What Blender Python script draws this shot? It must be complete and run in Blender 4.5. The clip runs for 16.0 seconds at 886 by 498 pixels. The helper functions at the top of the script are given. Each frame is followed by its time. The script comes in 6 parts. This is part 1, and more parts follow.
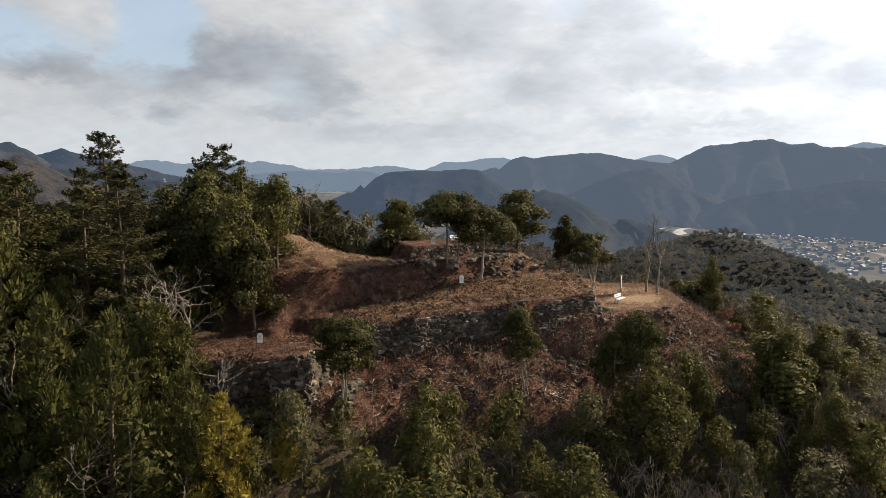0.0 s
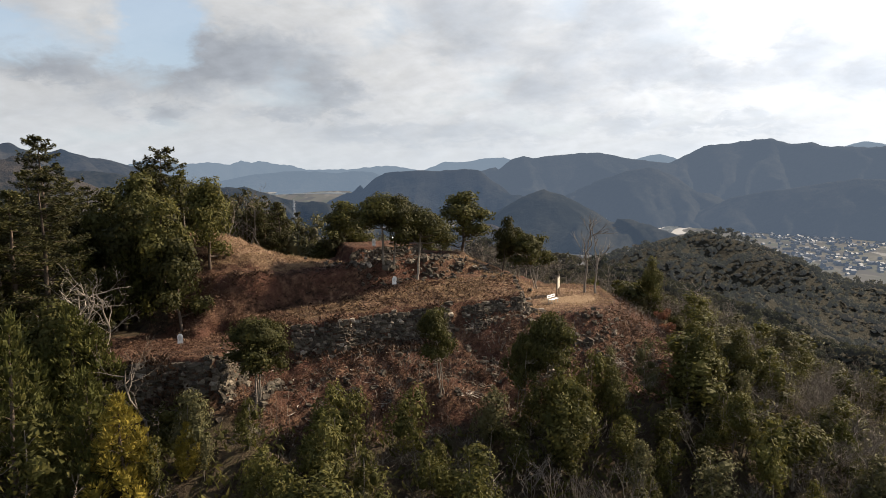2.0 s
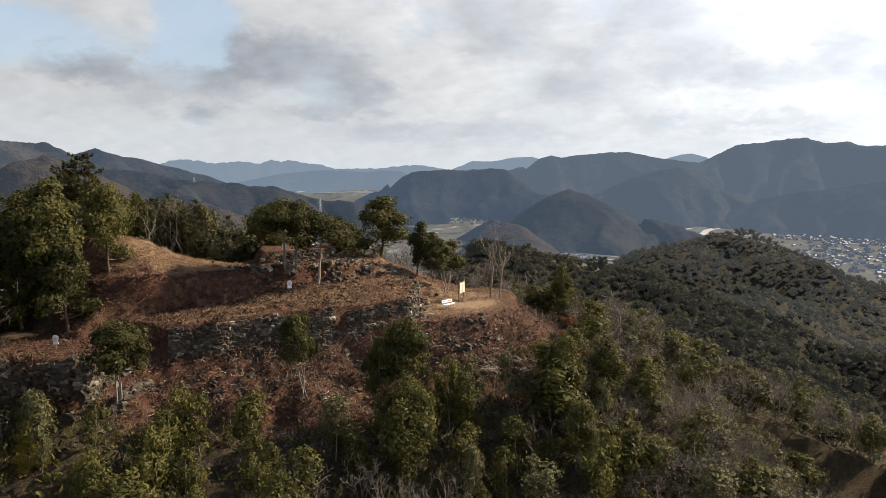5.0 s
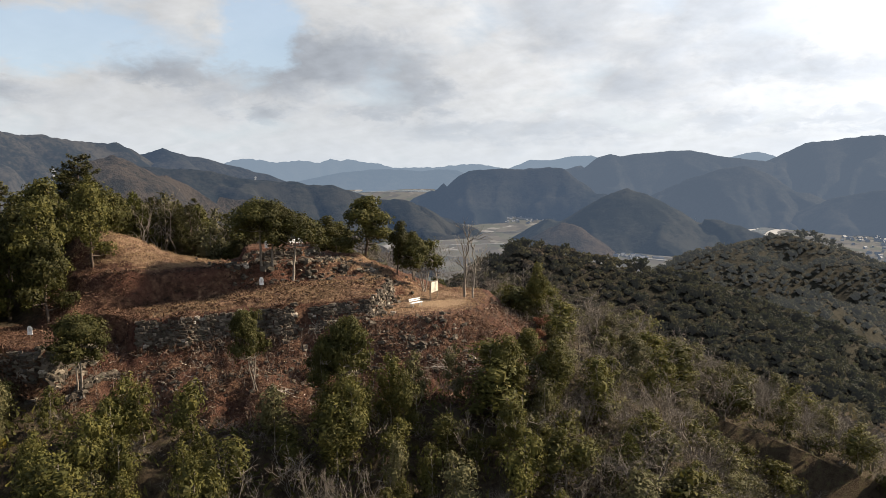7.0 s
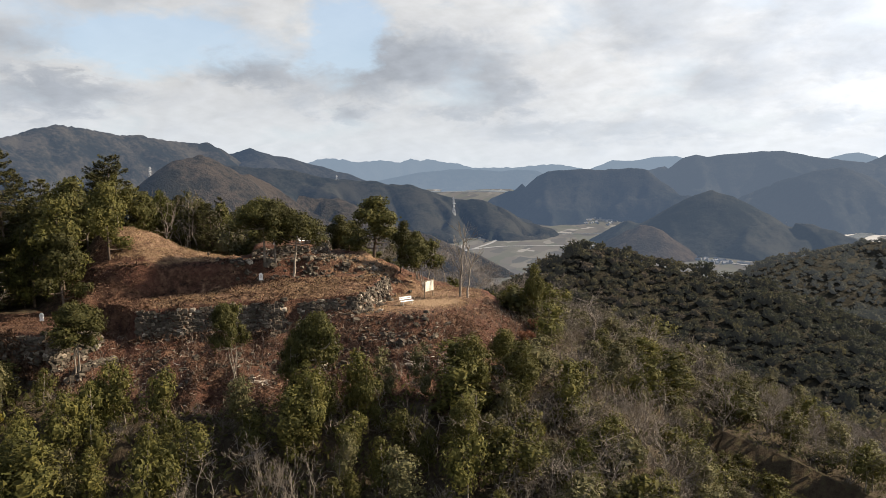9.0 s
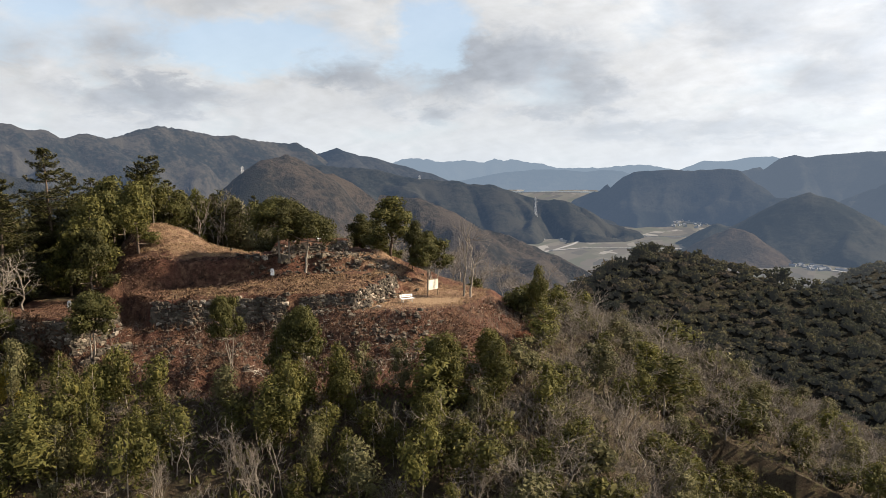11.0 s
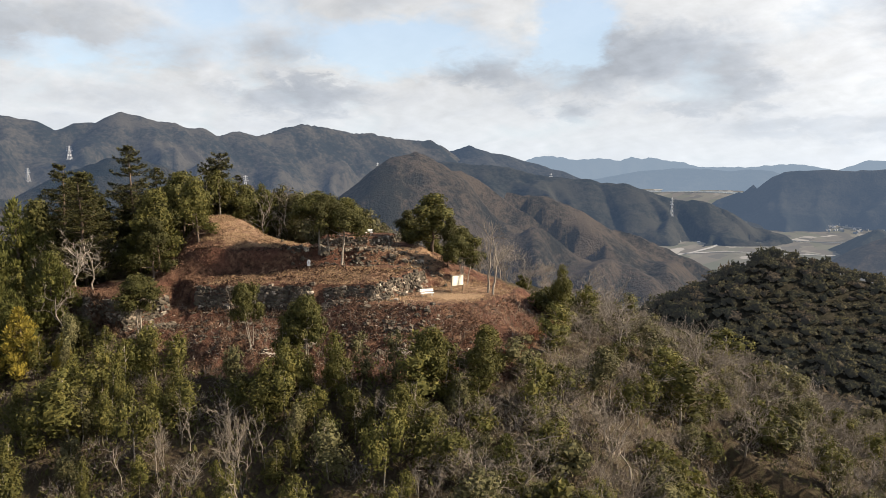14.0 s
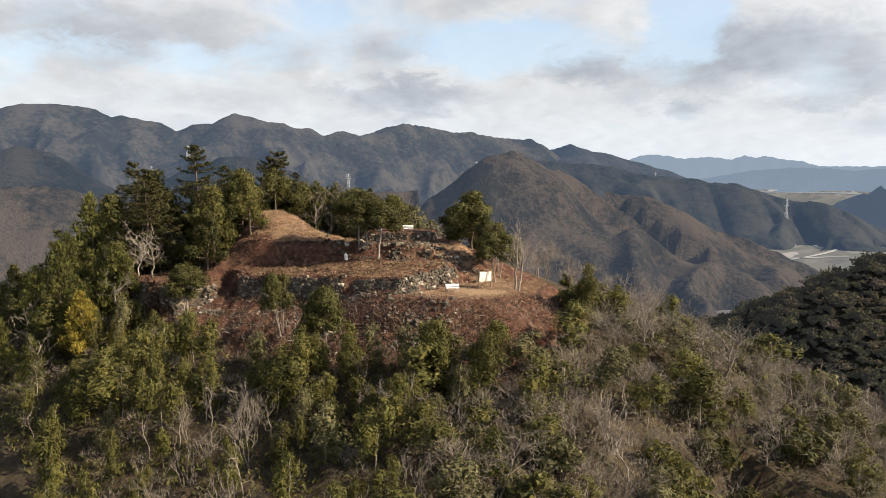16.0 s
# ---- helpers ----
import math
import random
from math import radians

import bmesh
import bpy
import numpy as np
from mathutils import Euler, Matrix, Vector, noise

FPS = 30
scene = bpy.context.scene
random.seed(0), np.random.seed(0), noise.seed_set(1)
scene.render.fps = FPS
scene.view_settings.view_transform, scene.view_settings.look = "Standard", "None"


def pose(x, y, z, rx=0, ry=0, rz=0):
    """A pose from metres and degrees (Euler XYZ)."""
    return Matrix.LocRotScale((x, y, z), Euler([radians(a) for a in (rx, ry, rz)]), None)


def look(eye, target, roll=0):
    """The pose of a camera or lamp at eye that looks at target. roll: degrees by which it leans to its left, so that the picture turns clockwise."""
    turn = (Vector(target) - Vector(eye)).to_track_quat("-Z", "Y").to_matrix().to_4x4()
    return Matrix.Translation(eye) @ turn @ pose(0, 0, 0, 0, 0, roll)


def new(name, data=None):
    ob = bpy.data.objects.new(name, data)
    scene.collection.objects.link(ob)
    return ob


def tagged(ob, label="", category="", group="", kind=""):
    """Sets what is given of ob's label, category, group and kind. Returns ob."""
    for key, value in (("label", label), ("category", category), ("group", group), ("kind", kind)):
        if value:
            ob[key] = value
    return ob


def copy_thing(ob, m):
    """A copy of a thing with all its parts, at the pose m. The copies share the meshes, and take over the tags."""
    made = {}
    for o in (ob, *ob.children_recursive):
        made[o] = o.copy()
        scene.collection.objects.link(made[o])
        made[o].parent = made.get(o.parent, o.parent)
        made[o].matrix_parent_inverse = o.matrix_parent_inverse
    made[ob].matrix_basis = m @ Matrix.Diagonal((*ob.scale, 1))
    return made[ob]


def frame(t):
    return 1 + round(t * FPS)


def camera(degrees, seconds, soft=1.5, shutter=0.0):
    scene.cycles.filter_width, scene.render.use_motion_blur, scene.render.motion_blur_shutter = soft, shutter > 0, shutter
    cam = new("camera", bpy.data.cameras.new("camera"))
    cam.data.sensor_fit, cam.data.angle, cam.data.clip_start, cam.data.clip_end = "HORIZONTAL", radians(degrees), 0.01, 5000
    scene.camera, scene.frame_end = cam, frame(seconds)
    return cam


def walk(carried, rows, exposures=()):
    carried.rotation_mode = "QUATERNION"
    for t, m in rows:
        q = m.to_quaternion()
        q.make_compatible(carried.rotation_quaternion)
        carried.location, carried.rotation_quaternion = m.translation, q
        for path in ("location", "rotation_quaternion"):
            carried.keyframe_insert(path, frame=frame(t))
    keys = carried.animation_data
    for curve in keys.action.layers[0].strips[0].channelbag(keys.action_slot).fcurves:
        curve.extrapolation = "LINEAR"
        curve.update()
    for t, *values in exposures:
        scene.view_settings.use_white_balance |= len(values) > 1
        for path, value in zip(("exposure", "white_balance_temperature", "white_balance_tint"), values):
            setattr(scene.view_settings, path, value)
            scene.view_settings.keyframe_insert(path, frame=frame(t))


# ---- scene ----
cam = camera(64.6, 16.0, soft=0.85)
ROWS = [        # seconds, eye, target, roll
    (0, (0.374, 1.143, 13.366), (0.36, 3.132, 13.154), -0.6),
    (0.5, (1.751, 1.015, 13.38), (1.736, 3.003, 13.169), -0.6),
    (1, (3.411, 0.787, 13.415), (3.395, 2.776, 13.204), -0.6),
    (1.5, (5.236, 0.568, 13.464), (5.22, 2.557, 13.253), -0.6),
    (2, (7.31, 0.401, 13.526), (7.292, 2.389, 13.314), -0.7),
    (2.5, (9.549, 0.282, 13.617), (9.53, 2.271, 13.405), -0.7),
    (3, (11.909, 0.174, 13.752), (11.89, 2.163, 13.54), -0.6),
    (3.5, (14.264, 0.059, 13.892), (14.244, 2.047, 13.679), -0.6),
    (4, (16.479, -0.042, 14.002), (16.439, 1.947, 13.789), -0.6),
    (4.5, (18.87, -0.079, 14.063), (18.8, 1.908, 13.85), -0.6),
    (7, (30.945, -0.218, 14.164), (30.677, 1.753, 13.949), -0.6),
    (7.5, (33.423, -0.136, 14.183), (33.104, 1.827, 13.969), -0.6),
    (8, (35.82, 0.003, 14.195), (35.444, 1.955, 13.982), -0.5),
    (8.5, (38.205, 0.187, 14.191), (37.772, 2.128, 13.978), -0.4),
    (9, (40.563, 0.412, 14.218), (40.073, 2.339, 14.005), -0.3),
    (11.5, (52.047, 2.23, 14.362), (51.276, 4.063, 14.148), -0.0),
    (12, (54.163, 2.791, 14.43), (53.339, 4.601, 14.214), 0.1),
    (12.5, (56.041, 3.445, 14.501), (55.161, 5.228, 14.285), 0.4),
    (13, (57.959, 4.266, 14.504), (57.02, 6.019, 14.287), 0.5),
    (13.5, (59.907, 5.131, 14.475), (58.91, 6.851, 14.256), 0.5),
    (14, (61.87, 5.967, 14.431), (60.816, 7.652, 14.21), 0.5),
    (14.5, (63.9, 6.856, 14.413), (62.788, 8.504, 14.191), 0.5),
    (15, (65.897, 7.729, 14.411), (64.728, 9.336, 14.189), 0.5),
    (15.5, (67.891, 8.649, 14.394), (66.664, 10.212, 14.169), 0.6),
    (16, (69.915, 9.641, 14.372), (68.63, 11.157, 14.145), 0.6),
]
walk(cam, [(t, look(eye, target, roll)) for t, eye, target, roll in ROWS],
     [(0.0, 1.08), (5.0, 1.13), (9.0, 1.24), (12.5, 1.36), (16.0, 1.42)])

# ---- sky, sun ----
SUN_AZ, SUN_EL = 64.0, 33.0        # degrees clockwise from +y; above the horizon

world = bpy.data.worlds.new("world")
scene.world = world
world.use_nodes = True


class Nodes:
    """Short hand for building a node tree."""

    def __init__(self, tree):
        self.t = tree
        tree.nodes.clear()

    def add(self, kind, **kw):
        n = self.t.nodes.new(kind)
        for key, value in kw.items():
            if key in n.inputs:
                n.inputs[key].default_value = value
            else:
                setattr(n, key, value)
        return n

    def link(self, a, b):
        self.t.links.new(a, b)

    def math(self, op, a, b=0.0, clamp=False):
        n = self.t.nodes.new("ShaderNodeMath")
        n.operation, n.use_clamp = op, clamp
        for i, v in enumerate((a, b)):
            if isinstance(v, (int, float)):
                n.inputs[i].default_value = v
            else:
                self.link(v, n.inputs[i])
        return n.outputs[0]

    def noise(self, vec, scale, detail=4.0, rough=0.55, dist=0.0):
        n = self.t.nodes.new("ShaderNodeTexNoise")
        n.inputs["Scale"].default_value, n.inputs["Detail"].default_value = scale, detail
        n.inputs["Roughness"].default_value, n.inputs["Distortion"].default_value = rough, dist
        if vec is not None:
            self.link(vec, n.inputs["Vector"])
        return n.outputs[0]

    def ramp(self, fac, *stops):
        n = self.t.nodes.new("ShaderNodeValToRGB")
        el = n.color_ramp.elements
        while len(el) < len(stops):
            el.new(0.5)
        for e, (p, c) in zip(el, stops):
            e.position = p
            e.color = (*c, 1) if isinstance(c, tuple) else (c, c, c, 1)
        self.link(fac, n.inputs[0])
        return n.outputs[0]

    def mix(self, fac, a, b, blend="MIX"):
        n = self.t.nodes.new("ShaderNodeMix")
        n.data_type, n.blend_type = "RGBA", blend
        for i, v in ((0, fac), (6, a), (7, b)):
            if isinstance(v, (int, float)):
                n.inputs[i].default_value = v
            elif isinstance(v, tuple):
                n.inputs[i].default_value = (*v, 1)
            else:
                self.link(v, n.inputs[i])
        return n.outputs[2]


# clouds: bearing, height, half width and half height in degrees, weight
DARK_EAST = [(-13.9, 8.3, 7.8, 1.9, 1.0), (-17.3, 9.1, 4.1, 1.3, 0.5), (-9.2, 6.1, 3.7, 0.9, 0.8), (1.3, 12.0, 4.4, 2.0, 0.8), (6.9, 7.1, 3.7, 1.9, 0.8), (14.1, 11.5, 4.8, 1.9, 1), (16.6, 8.5, 3.4, 1.1, 0.7), (20.1, 7.0, 4.4, 1.1, 0.8), (26.3, 8.9, 1.8, 1.3, 0.9), (29.9, 6.1, 3.4, 1.2, 0.9), (31.1, 9.2, 2.3, 1.3, 0.7), (23.9, 3.7, 4.6, 0.7, 0.5), (13.7, 3.7, 6.0, 0.7, 0.5), (3.1, 3.6, 3.7, 0.9, 0.5), (-6.1, 3.3, 4.1, 0.7, 0.5), (-13.2, 4.9, 2.3, 0.5, 0.6)]
DARK_WEST = [(-23.8, 6.6, 2.5, 1.0, 0.6), (-27.6, 10.1, 4.1, 1.9, 0.5), (-30.2, 8.2, 2.8, 1.4, 0.4), (-21.6, 4.2, 2.1, 0.7, 0.4), (-43.6, 5.8, 3.7, 1.3, 0.9), (-29.6, 8.0, 2.8, 0.8, 0.4), (-21.8, 4.4, 1.4, 0.6, 0.5), (-44.1, 8.8, 3.7, 1.1, 0.45), (-63.5, 9.6, 7.8, 1.7, 0.75), (-68.6, 10.0, 4.1, 1.5, 0.5), (-43.6, 11.2, 4.4, 1.9, 0.45), (-43.1, 5.6, 3.9, 0.9, 0.8), (-28.4, 8.4, 3.4, 1.0, 0.5), (-56.4, 5.4, 3.9, 0.9, 0.5), (-21.9, 4.4, 1.8, 0.6, 0.5), (-64.0, 5.3, 2.8, 0.8, 0.4)]
GAPS = [(-22.4, 10.7, 1.8, 2.3, 0.8), (9.3, 13.0, 1.8, 1.6, 0.6), (-30.6, 11.5, 2.5, 1.6, 0.5), (-35.3, 9.6, 7.4, 1.5, 0.9), (-21.7, 11.2, 2.5, 3.0, 1.0), (-37.7, 9.8, 4.6, 1.7, 1.0), (-50.7, 10.5, 3.4, 2.3, 0.9), (-61.6, 8.1, 5.5, 0.8, 0.8), (-21.3, 10.4, 2.3, 1.8, 0.6), (-69.0, 7.7, 3.7, 0.9, 0.6), (-54.2, 8.7, 2.8, 1.1, 0.6)]
BRIGHT = [(-5.1, 7.3, 2.8, 2.8, 0.6), (9.3, 9.6, 2.3, 2.8, 0.5), (23.7, 9.9, 6.9, 3.2, 0.6), (-40.5, 8.0, 2.3, 0.6, 0.8), (-6.4, 7.2, 1.8, 1.4, 0.6), (-26.1, 11.1, 2.8, 1.8, 0.5), (-40.6, 7.9, 1.4, 0.5, 0.9), (-44.5, 6.8, 0.6, 0.4, 0.9), (-31.0, 9.5, 2.8, 1.0, 0.7), (-36.3, 8.0, 2.3, 0.6, 0.6), (-25.5, 11.0, 3.2, 1.8, 0.5)]


def build_sky():
    w = Nodes(world.node_tree)
    sky = w.add("ShaderNodeTexSky", sky_type="NISHITA", sun_disc=False)
    sky.sun_elevation, sky.sun_rotation = radians(SUN_EL), radians(SUN_AZ)
    sky.altitude, sky.dust_density = 300.0, 2.0
    co = w.add("ShaderNodeTexCoord").outputs["Generated"]
    sep = w.add("ShaderNodeSeparateXYZ")
    w.link(co, sep.inputs[0])
    x, y, z = sep.outputs
    # the fine structure lies on a flat sheet overhead; a soft floor keeps it from shrinking to nothing at the horizon
    zz = w.math("ADD", w.math("MAXIMUM", z, 0.0), 0.36)
    comb = w.add("ShaderNodeCombineXYZ")
    w.link(w.math("DIVIDE", x, zz), comb.inputs[0])
    w.link(w.math("DIVIDE", y, zz), comb.inputs[1])
    comb.inputs[2].default_value = 3.7
    sheet = comb.outputs[0]
    big = w.noise(sheet, 3.9, 9.0, 0.5, 0.2)
    fine = w.noise(sheet, 9.5, 9.0, 0.6, 0.3)
    body = w.math("ADD", w.math("MULTIPLY", big, 0.7), w.math("MULTIPLY", fine, 0.3))
    # bearing and height in degrees, frayed by the noise
    deg = 180 / math.pi
    fray = w.math("SUBTRACT", w.noise(sheet, 7.0, 8.0, 0.62), 0.5)
    fray2 = w.math("SUBTRACT", w.noise(sheet, 11.0, 8.0, 0.62, 0.4), 0.5)
    bearing = w.math("ADD", w.math("MULTIPLY", w.math("ARCTAN2", x, y), deg), w.math("MULTIPLY", fray, 8.0))
    rise = w.math("ADD", w.math("MULTIPLY", w.math("ARCSINE", z), deg), w.math("MULTIPLY", fray2, 4.0))
    way = w.add("ShaderNodeCombineXYZ")
    w.link(bearing, way.inputs[0])
    w.link(rise, way.inputs[1])

    def gathered(clouds):
        total = None
        for a, e, wa, we, k in clouds:
            mp = w.add("ShaderNodeMapping", vector_type="TEXTURE")
            mp.inputs["Location"].default_value = (a, e, 0)
            mp.inputs["Scale"].default_value = (wa * 1.15, we * 1.15, 1)
            w.link(way.outputs[0], mp.inputs[0])
            far = w.add("ShaderNodeVectorMath", operation="LENGTH")
            w.link(mp.outputs[0], far.inputs[0])
            fade = w.add("ShaderNodeMapRange", interpolation_type="SMOOTHSTEP")
            w.link(far.outputs["Value"], fade.inputs[0])
            for i, v in enumerate((0.1, 1.9, k, 0.0)):
                fade.inputs[i + 1].default_value = v
            total = fade.outputs[0] if total is None else w.math("ADD", total, fade.outputs[0])
        return total

    dark = w.math("ADD", w.math("MULTIPLY", gathered(DARK_EAST), 1.15), gathered(DARK_WEST))
    dark = w.math("SUBTRACT", dark, w.math("MULTIPLY", gathered(BRIGHT), 0.7))
    tone = w.math("ADD", w.math("MULTIPLY", dark, 0.42), w.math("MULTIPLY", w.math("SUBTRACT", body, 0.46), 1.5))
    # the side of each cloud towards the sun is brighter
    off = w.add("ShaderNodeVectorMath", operation="ADD")
    w.link(sheet, off.inputs[0])
    off.inputs[1].default_value = (0.035 * math.sin(radians(SUN_AZ)), 0.035 * math.cos(radians(SUN_AZ)), 0.0)
    ahead = w.math("ADD", w.math("MULTIPLY", w.noise(off.outputs[0], 3.9, 9.0, 0.5, 0.2), 0.7), w.math("MULTIPLY", w.noise(off.outputs[0], 9.5, 9.0, 0.6, 0.3), 0.3))
    relief = w.math("ADD", 1.0, w.math("MULTIPLY", w.math("SUBTRACT", body, ahead), 1.2))
    cover = w.math("ADD", w.math("SUBTRACT", 0.86, w.math("MULTIPLY", gathered(GAPS), 0.7)), w.math("MULTIPLY", w.math("SUBTRACT", body, 0.47), 3.2))
    high = w.math("MULTIPLY", w.math("MAXIMUM", w.math("SUBTRACT", z, 0.27), 0.0), 3.2)      # broken cloud overhead
    cover = w.ramp(w.math("SUBTRACT", cover, high), (0.0, 0.2), (0.85, 1.0))
    shade = w.ramp(tone, (0.0, (1.02, 1.03, 1.04)), (0.16, (0.96, 0.975, 1.0)), (0.30, (0.82, 0.85, 0.895)), (0.46, (0.71, 0.75, 0.81)), (0.72, (0.60, 0.645, 0.715)))
    # thin bright veil towards the sun
    sun = (math.sin(radians(SUN_AZ)) * math.cos(radians(SUN_EL)), math.cos(radians(SUN_AZ)) * math.cos(radians(SUN_EL)), math.sin(radians(SUN_EL)))
    dot = w.add("ShaderNodeVectorMath", operation="DOT_PRODUCT")
    w.link(co, dot.inputs[0])
    dot.inputs[1].default_value = sun
    glow = w.math("POWER", w.math("MAXIMUM", dot.outputs["Value"], 0.0), 2.5)
    lift = w.math("ADD", 0.285, w.math("MULTIPLY", glow, 0.58))
    lit = w.add("ShaderNodeVectorMath", operation="SCALE")
    w.link(shade, lit.inputs[0])
    w.link(w.math("MULTIPLY", lift, w.math("MINIMUM", w.math("MAXIMUM", relief, 0.7), 1.25)), lit.inputs["Scale"])
    clear = w.add("ShaderNodeVectorMath", operation="SCALE")
    w.link(sky.outputs[0], clear.inputs[0])
    clear.inputs["Scale"].default_value = 0.075
    # the blue is milky low down and deep overhead
    milk = w.ramp(z, (0.15, 0.5), (0.55, 0.0))
    veil = w.mix(milk, clear.outputs[0], (0.295, 0.352, 0.412))
    col = w.mix(cover, veil, lit.outputs[0])
    # pale haze low over the horizon
    low = w.ramp(z, (0.0, 1.0), (0.13, 0.0))
    col = w.mix(w.math("MULTIPLY", low, 0.55), col, (0.335, 0.365, 0.40))
    bg = w.add("ShaderNodeBackground", Strength=1.0)
    w.link(col, bg.inputs[0])
    out = w.add("ShaderNodeOutputWorld")
    w.link(bg.outputs[0], out.inputs[0])


build_sky()
sun_data = bpy.data.lights.new("sun", "SUN")
sun_data.energy, sun_data.angle, sun_data.color = 4.6, radians(0.6), (1.0, 0.835, 0.635)
sun_lamp = new("sun", sun_data)
sun_lamp.matrix_world = look((200 * math.sin(radians(SUN_AZ)), 200 * math.cos(radians(SUN_AZ)), 200 * math.tan(radians(SUN_EL))), (0, 0, 0))

# ---- materials ----
def principled(name, rough=0.8, spec=0.3):
    m = bpy.data.materials.new(name)
    m.use_nodes = True
    n = Nodes(m.node_tree)
    p = n.add("ShaderNodeBsdfPrincipled", Roughness=rough)
    p.inputs["Specular IOR Level"].default_value = spec
    out = n.add("ShaderNodeOutputMaterial")
    n.link(p.outputs[0], out.inputs[0])
    return m, n, p, out


def bump(n, p, height, strength, dist):
    b = n.add("ShaderNodeBump", Strength=strength, Distance=dist)
    n.link(height, b.inputs["Height"])
    n.link(b.outputs[0], p.inputs["Normal"])


def leaf_material(name, dark, light, warm, through_light=0.3):
    """Leaves: each spray its own tone, each tree its own; some light passes through."""
    m, n, p, out = principled(name, 0.7, 0.15)
    geo = n.add("ShaderNodeNewGeometry")
    info = n.add("ShaderNodeObjectInfo")
    soft = [tuple(0.55 * c + 0.45 * l for c, l in zip(t, light)) for t in (dark, warm)]
    col = n.ramp(geo.outputs["Random Per Island"], (0.0, soft[0]), (0.55, light), (1.0, soft[1]))
    tone = n.math("ADD", n.math("MULTIPLY", info.outputs["Random"], 0.6), 0.7)
    pos = n.noise(geo.outputs["Position"], 0.9, 2.0)
    tone = n.math("MULTIPLY", tone, n.math("ADD", n.math("MULTIPLY", pos, 1.3), 0.35))
    sc = n.add("ShaderNodeVectorMath", operation="SCALE")
    n.link(col, sc.inputs[0])
    n.link(tone, sc.inputs["Scale"])
    n.link(sc.outputs[0], p.inputs["Base Color"])
    tr = n.add("ShaderNodeBsdfTranslucent")
    n.link(sc.outputs[0], tr.inputs[0])
    mx = n.add("ShaderNodeMixShader")
    mx.inputs[0].default_value = through_light
    n.link(p.outputs[0], mx.inputs[1])
    n.link(tr.outputs[0], mx.inputs[2])
    n.link(mx.outputs[0], out.inputs[0])
    return m


def bark_material(name, dark, light):
    m, n, p, out = principled(name, 0.9, 0.15)
    geo = n.add("ShaderNodeNewGeometry")
    info = n.add("ShaderNodeObjectInfo")
    f = n.noise(geo.outputs["Position"], 6.0, 5.0, 0.65)
    f = n.math("ADD", n.math("MULTIPLY", f, 0.75), n.math("MULTIPLY", info.outputs["Random"], 0.25))
    n.link(n.ramp(f, (0.3, dark), (0.7, light)), p.inputs["Base Color"])
    bump(n, p, f, 0.5, 0.03)
    return m


def plain_material(name, col, rough=0.6, spec=0.3, vary=0.12, scale=8.0, metal=0.0):
    m, n, p, out = principled(name, rough, spec)
    geo = n.add("ShaderNodeNewGeometry")
    f = n.noise(geo.outputs["Position"], scale, 5.0, 0.65)
    a = tuple(max(c * (1 - 2.2 * vary), 0) for c in col)
    b = tuple(min(c * (1 + vary), 1) for c in col)
    n.link(n.ramp(f, (0.3, a), (0.62, b)), p.inputs["Base Color"])
    p.inputs["Metallic"].default_value = metal
    bump(n, p, f, 0.2, 0.01)
    return m


def stone_material():
    m, n, p, out = principled("rubble_stone", 0.88, 0.2)
    geo = n.add("ShaderNodeNewGeometry")
    info = n.add("ShaderNodeObjectInfo")
    pos = geo.outputs["Position"]
    grain = n.noise(pos, 14.0, 6.0, 0.7)
    patch = n.noise(pos, 2.2, 4.0, 0.6)
    pick = n.math("FRACT", n.math("ADD", info.outputs["Random"], geo.outputs["Random Per Island"]))
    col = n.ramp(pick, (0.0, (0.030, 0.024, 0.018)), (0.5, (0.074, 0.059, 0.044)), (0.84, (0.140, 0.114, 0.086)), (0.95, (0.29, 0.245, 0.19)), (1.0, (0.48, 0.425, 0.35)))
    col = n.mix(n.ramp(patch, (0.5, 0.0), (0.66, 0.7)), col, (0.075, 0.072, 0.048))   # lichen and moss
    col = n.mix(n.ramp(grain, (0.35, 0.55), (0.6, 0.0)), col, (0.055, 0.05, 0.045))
    n.link(col, p.inputs["Base Color"])
    bump(n, p, grain, 0.7, 0.04)
    return m


